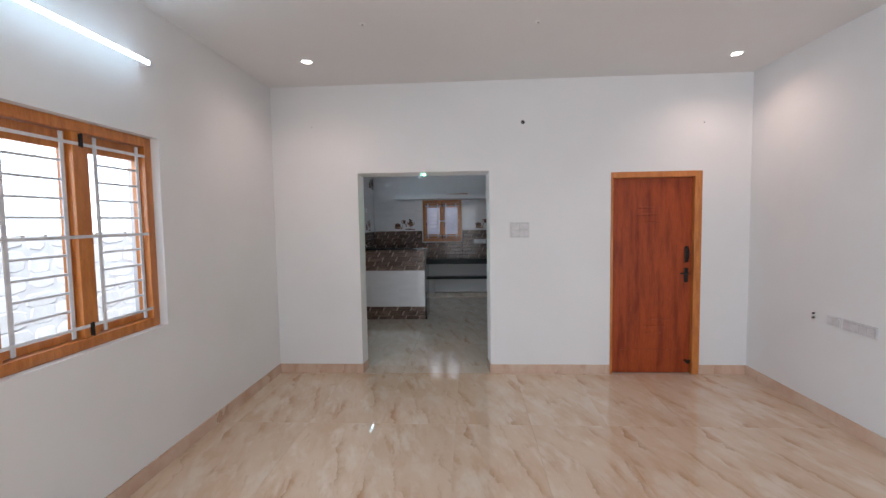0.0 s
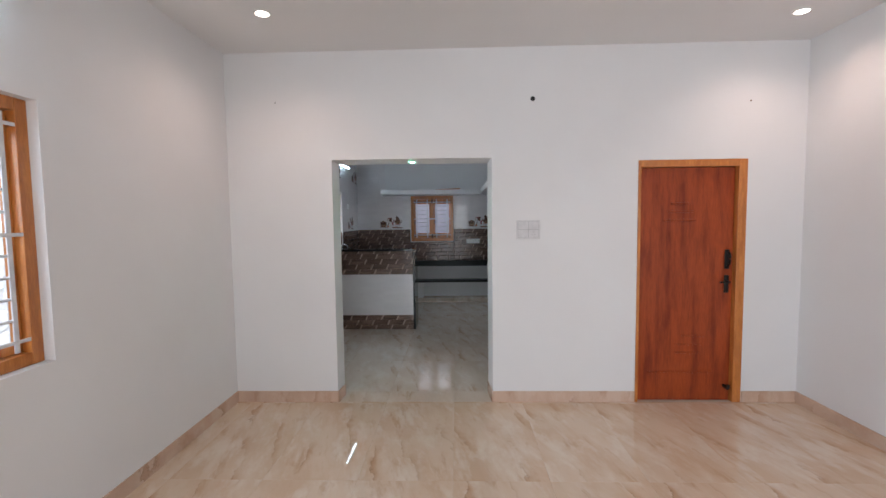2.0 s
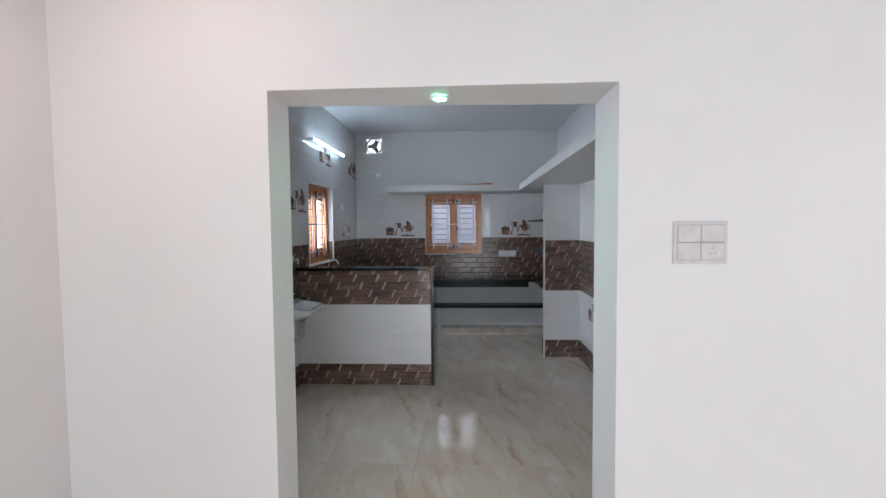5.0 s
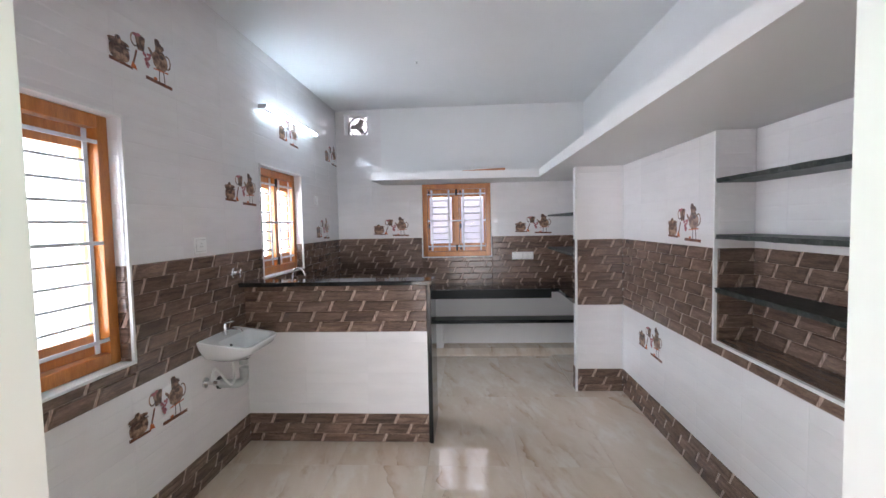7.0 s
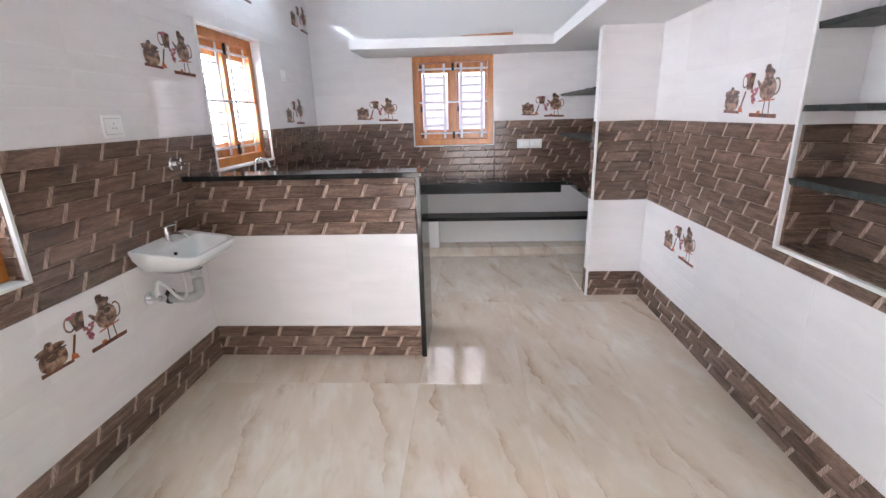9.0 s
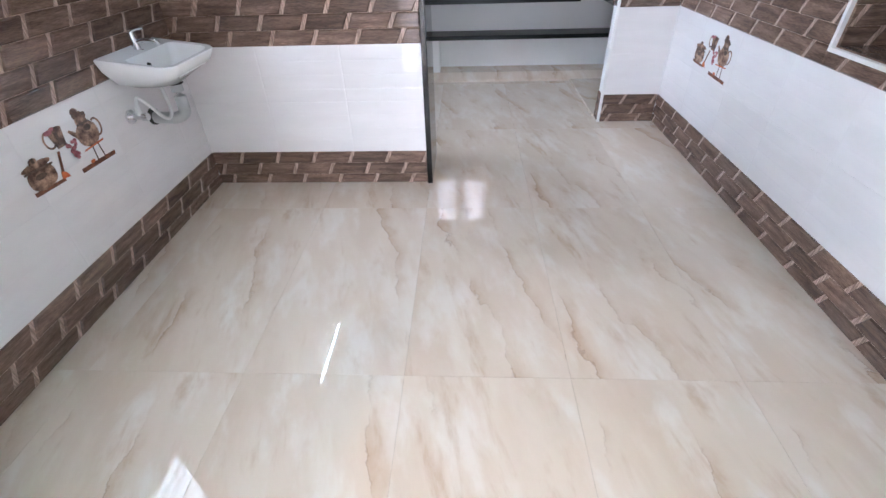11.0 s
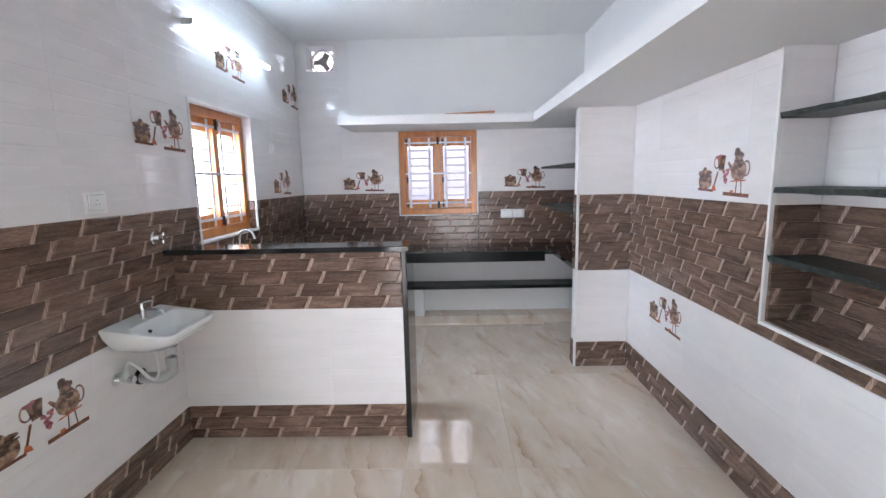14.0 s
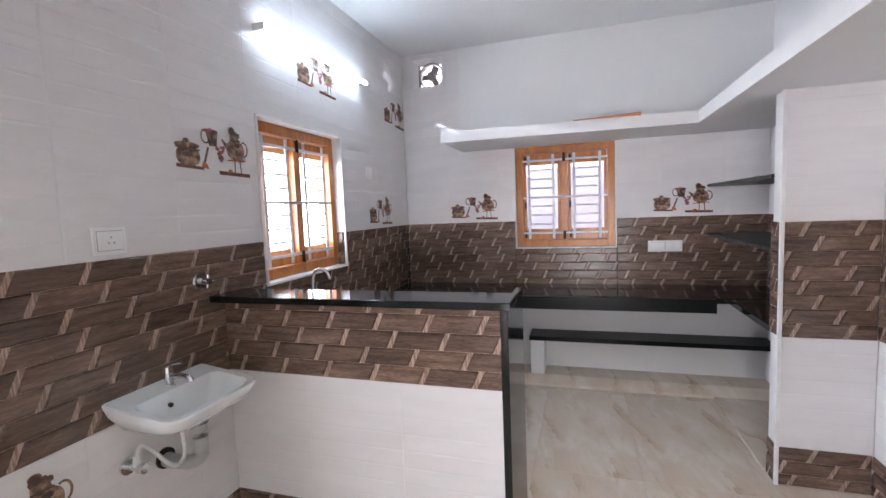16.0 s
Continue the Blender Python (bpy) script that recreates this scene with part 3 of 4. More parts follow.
# ---------------------------------------------------------------- switches, sockets, wall plugs


def switch_board(place, w, h, cols, rows, label, sockets=(), rim=PLASTIC):
    s = thing("switch_board", place, label, "switch")
    plate = part("plate", boxed(-w / 2, w / 2, -0.010, -0.0005, -h / 2, h / 2, bevel=0.003), rim, s)
    cw, ch = (w - 0.026) / cols, (h - 0.026) / rows
    for i in range(cols):
        for j in range(rows):
            x0, z0 = -w / 2 + 0.013 + i * cw, -h / 2 + 0.013 + j * ch
            # grey sheet paints the shade in the gap round the rocker
            part("shadow_gap", boxed(x0, x0 + cw, -0.0108, -0.0099, z0, z0 + ch), GREYLINE, plate)
            part("rocker", boxed(x0 + 0.0025, x0 + cw - 0.0025, -0.0145, -0.0105, z0 + 0.0025, z0 + ch - 0.0025, bevel=0.0015), rim, plate)
            if (i, j) in sockets:
                # grey discs paint the dark insides of the pin holes
                holes = bmesh.new()
                for dx, dz in ((0, 0.012), (-0.010, -0.008), (0.010, -0.008)):
                    cyl(holes, (x0 + cw / 2 + dx, -0.0152, z0 + ch / 2 + dz), (x0 + cw / 2 + dx, -0.0144, z0 + ch / 2 + dz), 0.004, seg=10)
                part("socket_holes", holes, GREYLINE, plate)
    return s


switch_board(pose(0.61, YF, 1.545), 0.205, 0.165, 2, 2, "pale grey modular switch board beside the doorway", ((1, 0),), GREYPLATE)
switch_board(pose(XR, 3.392, 0.815, 0, 0, -90), 0.135, 0.075, 2, 1, "small pale switch plate on the hall wall", (), GREYPLATE)
switch_board(pose(XR, 3.155, 0.812, 0, 0, -90), 0.29, 0.085, 4, 1, "wide pale socket plate on the hall wall", ((3, 0),), GREYPLATE)
switch_board(pose(XL + 0.006, 6.64, 1.50, 0, 0, 90), 0.125, 0.10, 1, 1, "white socket plate on the white tiled wall", ((0, 0),))
switch_board(pose(XL + 0.006, 8.79, 1.885, 0, 0, 90), 0.10, 0.09, 1, 1, "small white switch by the kitchen window")
switch_board(pose(0.305, YB - 0.006, 1.183), 0.265, 0.095, 2, 1, "white socket strip on the brown tiles", ((1, 0),))

# the cable hole's dark inside is painted as a black disc on the wall
for n, (x, z, r, mat, label) in enumerate(((0.648, 2.664, 0.020, IRON, "round black disc for a cable hole high on the wall"),
                                           (2.478, 2.612, 0.006, LEDGE, "small brown screw in the wall"),
                                           (-1.586, 2.673, 0.004, IRON, "tiny dark nail in the wall"))):
    p = thing("wall_plug", pose(x, YF, z), label, "plug")
    part("rim", cyl(bmesh.new(), (0, -0.001, 0), (0, -0.003, 0), r * 1.15, r, seg=18), GREYLINE if r > 0.01 else mat, p, smooth=True)
    part("core", cyl(bmesh.new(), (0, -0.003, 0), (0, -0.0045, 0), r * 0.9, seg=18), mat, p, smooth=True)
hk = thing("wall_hook", pose(XR, 3.60, 0.82, 0, 0, -90), "two small dark cable ends on the wall", "hook")
for z in (0.018, -0.018):
    part("stub", cyl(bmesh.new(), (0, -0.001, z), (0, -0.018, z), 0.008, 0.006, seg=12), IRON, hk, smooth=True)
cap = thing("cable_outlet", pose(XL + 0.006, 6.03, 2.725, 0, 0, 90), "small dark red cable outlet on the tiled wall", "outlet")
part("base", cyl(bmesh.new(), (0, -0.001, 0), (0, -0.010, 0), 0.030, 0.027, seg=20), PLASTIC, cap, smooth=True)
part("cap", cyl(bmesh.new(), (0, -0.010, 0), (0, -0.024, 0), 0.020, 0.014, seg=18), LEDGE, cap, smooth=True)

for hx, hy, hz in ((-0.80, 8.04, CK), (0.60, 3.13, CH), (-0.68, 3.05, CH)):
    hook = thing("ceiling_hook", pose(hx, hy, hz), "small fan hook plate on the white ceiling", "hook", "ceiling hooks")
    part("plate", cyl(bmesh.new(), (0, 0, -0.0005), (0, 0, -0.006), 0.022, 0.020, seg=18), PLASTIC, hook, smooth=True)
    part("stub", cyl(bmesh.new(), (0, 0, -0.006), (0, 0, -0.014), 0.007, seg=10), GREYLINE, hook, smooth=True)

# ---------------------------------------------------------------- exhaust fan in its opening
fan = thing("exhaust_fan", pose(-1.7625, YB + 0.15, 2.875), "dull grey metal exhaust fan set in a square wall opening", "fan")
ring = bmesh.new()
seg = 36
prof = ((0.128, -0.02), (0.128, 0.03), (0.114, 0.03), (0.114, -0.02))
rr = [[ring.verts.new((a * math.cos(2 * math.pi * k / seg), b, a * math.sin(2 * math.pi * k / seg))) for k in range(seg)] for a, b in prof]
for p, q in zip(rr, rr[1:] + rr[:1]):
    for k in range(seg):
        ring.faces.new((p[k], p[(k + 1) % seg], q[(k + 1) % seg], q[k]))
part("ring", ring, DULL, fan, smooth=True)
plate = slab_with_holes(-0.1475, 0.1475, -0.13, 0.13, 0.03, 0.036, [(-0.128, 0.128, -0.122, 0.122)], lambda u, v, d: (u, d, v))
part("plate", plate, GREYLINE, fan)
for k in range(3):
    bl = boxed(-0.034, 0.034, -0.003, 0.003, 0.025, 0.102, bevel=0.002)
    bmesh.ops.transform(bl, matrix=Matrix.Rotation(2 * math.pi / 3 * k + 0.5, 4, "Y") @ Matrix.Rotation(0.5, 4, "Z"), verts=bl.verts)
    part("blade", bl, DULL, fan)
for k in range(3):
    a = 2 * math.pi * k / 3 + 0.2
    part("stay", cyl(bmesh.new(), (0, -0.012, 0), (0.116 * math.cos(a), -0.012, 0.116 * math.sin(a)), 0.006, seg=8), DULL, fan)
part("motor", cyl(bmesh.new(), (0, -0.035, 0), (0, 0.025, 0), 0.042, seg=20), DULL, fan, smooth=True)

# ---------------------------------------------------------------- granite: counters, shelves, cappings
g = thing("half_wall_top", pose(0, 0, 0), "polished black granite capping on the low wall", "capping")
part("slab", boxed(XL + 0.004, -0.622, 7.075, 7.285, HALF_Z + 0.001, 1.207, bevel=0.004), GRANITE, g)
g = thing("end_panel", pose(0, 0, 0), "polished black granite panel closing the low wall", "panel")
part("slab", boxed(HALF_X + 0.001, -0.643, 7.145, 7.60, 0.001, HALF_Z - 0.001, bevel=0.003), GRANITE, g)

counter = thing("kitchen_counter", pose(0, 0, 0), "black granite kitchen counter along the walls", "counter")
part("worktop", boxed(XL + 0.01, XK - 0.002, 9.046, YB - 0.008, 0.81, 0.85, bevel=0.004), GRANITE, counter)
part("worktop_wing", boxed(PIL_X + 0.004, XK - 0.002, PIL_Y + 0.125, 9.020, 0.81, 0.85, bevel=0.004), GRANITE, counter)
part("worktop_sink_side", boxed(XL + 0.01, -1.45, 7.29, 9.044, 0.81, 0.85, bevel=0.004), GRANITE, counter)
part("apron", boxed(-1.448, 0.550, 9.022, 9.045, 0.745, 0.848, bevel=0.002), GRANITE_RAW, counter)
part("support", boxed(-1.52, -1.455, 7.35, 9.028, 0, 0.809), PAINT, counter)
low = thing("low_shelf", pose(0, 0, 0), "low black granite shelf on a white masonry leg", "shelf")
part("slab", boxed(-0.825, XK - 0.004, 9.36, YB - 0.008, 0.384, 0.422, bevel=0.004), GRANITE_RAW, low)
part("leg", boxed(-0.822, -0.700, 9.395, YB - 0.002, 0.073, 0.383, bevel=0.004), PAINT, low)
bm = bmesh.new()
for y, z in ((9.30, 0.022), (9.40, 0.072), (YB - 0.001, 0.072)):
    for x in (-0.95, XK - 0.002):
        bm.verts.new((x, y, z))
        bm.verts.new((x, y, 0.001))
bm.verts.ensure_lookup_table()
V = bm.verts
for a in (0, 4):
    bm.faces.new((V[a], V[a + 2], V[a + 6], V[a + 4]))
    bm.faces.new((V[a], V[a + 4], V[a + 5], V[a + 1]))
    bm.faces.new((V[a + 2], V[a + 3], V[a + 7], V[a + 6]))
bm.faces.new((V[0], V[1], V[3], V[2]))
structure("plinth", bm, MARBLE, "low marble plinth under the kitchen counter", "plinth")
structure("plinth_wing", boxed(0.605, XK - 0.002, PIL_Y + 0.121, 9.299, 0.001, 0.020, bevel=0.003), MARBLE, "low marble plinth under the counter wing", "plinth")


def rough_shelf(x0, x1, y0, y1, z, th, seed):
    """Shelf slab whose front long edge, at x0, is cut unevenly."""
    rnd, bm = random.Random(seed), bmesh.new()
    n = max(6, int((y1 - y0) / 0.045))
    rows = []
    for k in range(n + 1):
        y = y0 + (y1 - y0) * k / n
        a, b = rnd.uniform(-0.004, 0.005), rnd.uniform(-0.004, 0.005)
        d = rnd.uniform(0, 0.003)
        rows.append([bm.verts.new(p) for p in ((x0 + a, y, z + th - d), (x1, y, z + th), (x1, y, z - th), (x0 + b, y, z - th + d))])
    for p, q in zip(rows, rows[1:]):
        for k in range(4):
            bm.faces.new((p[k], p[(k + 1) % 4], q[(k + 1) % 4], q[k]))
    bm.faces.new(rows[0])
    bm.faces.new(rows[-1])
    return bm


for z in (1.275, 1.675):
    s = thing("corner_shelf", pose(0, 0, 0), "black granite shelf built in behind the pillar", "shelf", "shelves behind the pillar")
    part("slab", rough_shelf(PIL_X - 0.005, XK - 0.004, PIL_Y + 0.122, YB - 0.010, z, 0.012, int(z * 100)), SHELF, s)
for z in (1.19, 1.497, 1.815):
    s = thing("niche_shelf", pose(0, 0, 0), "rough-edged black granite shelf in the tiled niche", "shelf", "shelves in the niche")
    part("slab", rough_shelf(XK - 0.012, XK + 0.205, NICHE[0] + 0.004, NICHE[1] - 0.004, z, 0.014, int(z * 100)), SHELF, s)

# white edging of niche and pillar
bm = bmesh.new()
box(bm, XK - 0.016, XK + 0.003, NICHE[1], NICHE[1] + 0.017, NICHE[2] - 0.017, 2.099, bevel=0.002)
box(bm, XK - 0.016, XK + 0.003, NICHE[0], NICHE[1], NICHE[2] - 0.017, NICHE[2], bevel=0.002)
structure("trim", bm, TRIM, "white edging strip along the niche", "trim")
structure("trim", boxed(PIL_X - 0.008, PIL_X + 0.012, PIL_Y - 0.012, PIL_Y + 0.006, 0, 2.099, bevel=0.003), TRIM, "white edging strip up the pillar corner", "trim")

plank = thing("timber_strip", pose(-0.42, 8.985, 2.1855, 0, 0, 2), "thin raw timber strip lying on the loft slab", "plank")
pb = boxed(0, 0.47, 0, 0.07, 0, 0.006)
for v in pb.verts:
    if v.co.x > 0.3 and v.co.z > 0.003:
        v.co.z = 0.022
    elif v.co.z > 0.003:
        v.co.z = 0.0025
part("strip", pb, PLY, plank)

# ---------------------------------------------------------------- wash basin


def rounded(w, d, y0, rb, rf, seg=8):
    """A loop with back corners of radius rb and front corners of radius rf; its back edge at y0, its front at y0 - d."""
    pts = []
    for cx, cy, rad, a0 in ((w / 2 - rb, y0 - rb, rb, 0.0), (-w / 2 + rb, y0 - rb, rb, 90.0), (-w / 2 + rf, y0 - d + rf, rf, 180.0), (w / 2 - rf, y0 - d + rf, rf, 270.0)):
        for k in range(seg + 1):
            a = radians(a0 + 90 * k / seg)
            pts.append((cx + rad * math.cos(a), cy + rad * math.sin(a)))
    return pts


basin = thing("wash_basin", pose(XL + 0.008, 6.772, 0.894, 0, 0, 90), "white ceramic wall-hung wash basin beside the low wall", "basin")
bm = bmesh.new()
levels = [(0.12, 0.12, -0.07, 0.05, 0.055, -0.140), (0.22, 0.19, -0.03, 0.06, 0.085, -0.132), (0.34, 0.26, -0.004, 0.03, 0.085, -0.098), (0.425, 0.305, -0.001, 0.015, 0.07, -0.050),
          (0.452, 0.326, -0.001, 0.012, 0.07, -0.012), (0.454, 0.328, -0.001, 0.012, 0.07, -0.003), (0.444, 0.320, -0.005, 0.012, 0.066, 0.002), (0.392, 0.200, -0.104, 0.035, 0.055, 0.000),
          (0.376, 0.188, -0.110, 0.035, 0.055, -0.010), (0.34, 0.175, -0.124, 0.05, 0.06, -0.060), (0.24, 0.13, -0.142, 0.05, 0.06, -0.098), (0.05, 0.044, -0.185, 0.02, 0.02, -0.108)]
loops = []
for w, d, y0, rb, rf, z in levels:
    loops.append([bm.verts.new((x, y, z + (0.020 + 0.135 * y if z > -0.09 else 0.0))) for x, y in rounded(w, d, y0, rb, rf)])
for p, q in zip(loops, loops[1:]):
    for k in range(len(p)):
        bm.faces.new((p[k], p[(k + 1) % len(p)], q[(k + 1) % len(q)], q[k]))
bm.faces.new(loops[0])
bm.faces.new(loops[-1])
bowl = part("bowl", bm, CERAMIC, basin, smooth=True)
# no hole is cut: a black disc paints the overflow's dark inside
part("overflow_hole", cyl(bmesh.new(), (-0.05, -0.118, -0.042), (-0.05, -0.129, -0.044), 0.009, seg=14), IRON, bowl, "black disc for the overflow hole's dark inside")
part("drain", cyl(bmesh.new(), (0, -0.205, -0.108), (0, -0.205, -0.104), 0.024, seg=20), CHROME, bowl, "chrome drain", smooth=True)
tap = bmesh.new()
cyl(tap, (0.01, -0.055, 0.001), (0.01, -0.055, 0.010), 0.030, 0.027, seg=20)
cyl(tap, (0.01, -0.055, 0.010), (0.01, -0.055, 0.060), 0.017, 0.016, seg=18)
cyl(tap, (0.01, -0.055, 0.060), (0.01, -0.055, 0.085), 0.021, 0.017, seg=18)
swept(tap, [(0.01, -0.055, 0.040), (0.015, -0.10, 0.048), (0.02, -0.145, 0.042), (0.022, -0.160, 0.026)], 0.011)
swept(tap, [(0.01, -0.05, 0.084), (0.02, -0.075, 0.094), (0.03, -0.105, 0.098)], 0.006)
part("tap", tap, CHROME, basin, "chrome pillar tap", smooth=True)

waste = thing("waste_pipe", pose(XL + 0.008, 6.80, 0.888, 0, 0, 90), "grey plastic waste pipe under the basin", "pipe")
pp = bmesh.new()
swept(pp, [(0.02, -0.15, -0.130), (0.02, -0.15, -0.25), (0.018, -0.145, -0.295), (0.0, -0.11, -0.315), (-0.02, -0.06, -0.308), (-0.025, -0.001, -0.304)], 0.029, seg=16)
part("pipe", pp, PVC, waste, smooth=True)
part("collar", cyl(bmesh.new(), (0.02, -0.15, -0.134), (0.02, -0.15, -0.152), 0.037, seg=20), IRON, waste, "black rubber collar", smooth=True)
part("flange", cyl(bmesh.new(), (-0.025, -0.001, -0.298), (-0.025, -0.012, -0.298), 0.042, seg=20), IRON, waste, "dark wall flange", smooth=True)
hose = thing("supply_hose", pose(XL + 0.008, 6.785, 0.888, 0, 0, 90), "white supply hose from a chrome angle valve", "hose")
hb = bmesh.new()
swept(hb, [(-0.165, -0.055, -0.20), (-0.15, -0.06, -0.165), (-0.12, -0.075, -0.195), (-0.07, -0.09, -0.275), (-0.035, -0.10, -0.30), (-0.005, -0.105, -0.27), (0.0, -0.10, -0.21), (0.0, -0.09, -0.150)], 0.0085)
part("tube", hb, HOSE, hose, smooth=True)
part("nut", cyl(bmesh.new(), (-0.165, -0.055, -0.235), (-0.165, -0.055, -0.195), 0.016, 0.012, seg=14), HOSE, hose, smooth=True)
vb = bmesh.new()
cyl(vb, (-0.165, -0.001, -0.245), (-0.165, -0.010, -0.245), 0.032, seg=20)
cyl(vb, (-0.165, -0.010, -0.245), (-0.165, -0.065, -0.245), 0.013, seg=14)
cyl(vb, (-0.165, -0.065, -0.245), (-0.165, -0.090, -0.245), 0.020, 0.017, seg=14)
cyl(vb, (-0.165, -0.055, -0.245), (-0.12, -0.055, -0.250), 0.008, seg=10)
part("valve", vb, CHROME, hose, "chrome angle valve", smooth=True)

wt = thing("wall_tap", pose(XL + 0.006, 7.03, 1.285, 0, 0, 90), "chrome concealed tap valve on the brown tiles", "tap")
part("flange", cyl(bmesh.new(), (0, -0.001, 0), (0, -0.012, 0), 0.043, 0.038, seg=24), CHROME, wt, smooth=True)
part("spindle", cyl(bmesh.new(), (0, -0.012, 0), (0, -0.045, 0), 0.014, seg=16), CHROME, wt, smooth=True)
hd = bmesh.new()
cyl(hd, (-0.03, -0.047, 0.004), (0.03, -0.047, -0.004), 0.007, seg=10)
cyl(hd, (-0.004, -0.047, -0.03), (0.004, -0.047, 0.03), 0.007, seg=10)
cyl(hd, (0, -0.03, 0), (0, -0.056, 0), 0.018, 0.015, seg=16)
part("handle", hd, CHROME, wt, smooth=True)
fc = thing("sink_faucet", pose(-1.87, 7.68, 0.851), "chrome swan-neck faucet at the kitchen sink", "faucet")
fb = bmesh.new()
cyl(fb, (0, 0, 0), (0, 0, 0.03), 0.024, 0.018, seg=18)
swept(fb, [(0, 0, 0.02), (0, 0, 0.20), (0.004, 0, 0.33), (0.022, 0.006, 0.388), (0.055, 0.014, 0.398), (0.088, 0.022, 0.375), (0.10, 0.025, 0.335)], 0.009)
part("spout", fb, CHROME, fc, smooth=True)
cyl_bm = cyl(bmesh.new(), (0, 0, 0.06), (0.03, -0.04, 0.075), 0.009, seg=12)
part("lever", cyl_bm, CHROME, fc, smooth=True)

# ---------------------------------------------------------------- printed motifs on the tiles


def disc(bm, cx, cz, rx, rz, seg=22, power=2.0):
    vs = []
    for k in range(seg):
        a = 2 * math.pi * k / seg
        c, s = math.cos(a), math.sin(a)
        vs.append(bm.verts.new((cx + rx * math.copysign(abs(c) ** (2 / power), c), 0, cz + rz * math.copysign(abs(s) ** (2 / power), s))))
    bm.faces.new(vs)


def quad(bm, *pts):
    bm.faces.new([bm.verts.new((x, 0, z)) for x, z in pts])


def band(bm, cx, cz, rx, rz, th, a0, a1, seg=16):
    ring = []
    for k in range(seg + 1):
        a = a0 + (a1 - a0) * k / seg
        ring.append([bm.verts.new((cx + (rx + d) * math.cos(a), 0, cz + (rz + d) * math.sin(a))) for d in (0, th)])
    for p, q in zip(ring, ring[1:]):
        bm.faces.new((p[0], p[1], q[1], q[0]))


def flat(bm, level):
    """Gives a print the thickness of its glaze."""
    bmesh.ops.scale(bm, vec=(1, 1, 0.91), verts=bm.verts)
    bmesh.ops.recalc_face_normals(bm, faces=bm.faces)
    for f in bm.faces:
        if f.normal.y > 0:
            f.normal_flip()
    r = bmesh.ops.extrude_face_region(bm, geom=list(bm.faces))
    bmesh.ops.translate(bm, vec=(0, -0.0008, 0), verts=[v for v in r["geom"] if isinstance(v, bmesh.types.BMVert)])
    bmesh.ops.translate(bm, vec=(0, -0.0006 * level, 0), verts=bm.verts)
    return bm


def motif_master():
    m = thing("printed_motif", pose(0, 0, 0), "printed jar, cup, grapes and teapot on white tile", "tile picture", "tile pictures")
    b = bmesh.new()
    quad(b, (0.006, 0.028), (0.155, 0.022), (0.155, 0.036), (0.006, 0.046))
    quad(b, (0.246, 0.006), (0.452, 0.000), (0.454, 0.020), (0.246, 0.026))
    quad(b, (0.152, 0.050), (0.164, 0.050), (0.194, 0.140), (0.182, 0.142))
    part("ledge", flat(b, 1), LEDGE, m)
    b = bmesh.new()
    disc(b, 0.072, 0.085, 0.064, 0.048, power=2.6)
    disc(b, 0.070, 0.137, 0.068, 0.016)
    disc(b, 0.066, 0.156, 0.018, 0.014)
    part("jar", flat(b, 2), POT, m)
    b = bmesh.new()
    disc(b, 0.066, 0.092, 0.026, 0.012)
    quad(b, (0.006, 0.120), (0.138, 0.114), (0.138, 0.122), (0.006, 0.128))
    quad(b, (0.060, 0.150), (0.074, 0.150), (0.072, 0.170), (0.062, 0.170))
    part("jar_shade", flat(b, 4), POTDARK, m)
    b = bmesh.new()
    disc(b, 0.184, 0.224, 0.020, 0.010, 10)
    disc(b, 0.206, 0.232, 0.012, 0.008, 10)
    part("cup_flower", flat(b, 5), GRAPE, m)
    b = bmesh.new()
    quad(b, (0.178, 0.225), (0.252, 0.228), (0.240, 0.150), (0.196, 0.148))
    disc(b, 0.215, 0.226, 0.038, 0.009)
    band(b, 0.176, 0.195, 0.020, 0.030, 0.008, 0.6, 5.4)
    part("cup", flat(b, 2), POT, m)
    b = bmesh.new()
    quad(b, (0.205, 0.215), (0.222, 0.215), (0.222, 0.160), (0.208, 0.160))
    part("cup_shade", flat(b, 4), POTDARK, m)
    b = bmesh.new()
    quad(b, (0.326, 0.192), (0.396, 0.192), (0.394, 0.200), (0.326, 0.200))
    disc(b, 0.372, 0.172, 0.020, 0.014)
    disc(b, 0.332, 0.236, 0.009, 0.012)
    disc(b, 0.384, 0.232, 0.010, 0.008)
    part("pot_shade", flat(b, 4), POTDARK, m)
    b = bmesh.new()
    rnd = random.Random(4)
    for k in range(26):
        z = 0.075 + 0.080 * rnd.random()
        disc(b, 0.262 + (0.030 * (z - 0.06) / 0.09) * (2 * rnd.random() - 1), z, 0.0085, 0.0085, 8)
    part("grape", flat(b, 3), GRAPE, m)
    b = bmesh.new()
    disc(b, 0.362, 0.145, 0.060, 0.056, power=2.2)
    quad(b, (0.326, 0.190), (0.392, 0.190), (0.376, 0.246), (0.330, 0.256))
    disc(b, 0.344, 0.252, 0.020, 0.016)
    disc(b, 0.378, 0.224, 0.018, 0.012)
    quad(b, (0.310, 0.130), (0.322, 0.160), (0.280, 0.196), (0.270, 0.190))
    band(b, 0.420, 0.155, 0.020, 0.034, 0.009, -1.9, 2.1)
    part("teapot", flat(b, 2), POT, m)
    b = bmesh.new()
    quad(b, (0.300, 0.082), (0.420, 0.088), (0.428, 0.096), (0.310, 0.090))
    part("saucer", flat(b, 3), ORANGE, m)
    b = bmesh.new()
    disc(b, 0.318, 0.030, 0.014, 0.008)
    part("berry", flat(b, 3), ORANGE, m)
    b = bmesh.new()
    quad(b, (0.142, 0.036), (0.184, 0.028), (0.174, 0.054), (0.152, 0.066))
    part("leaf", flat(b, 3), ORANGE, m)
    b = bmesh.new()
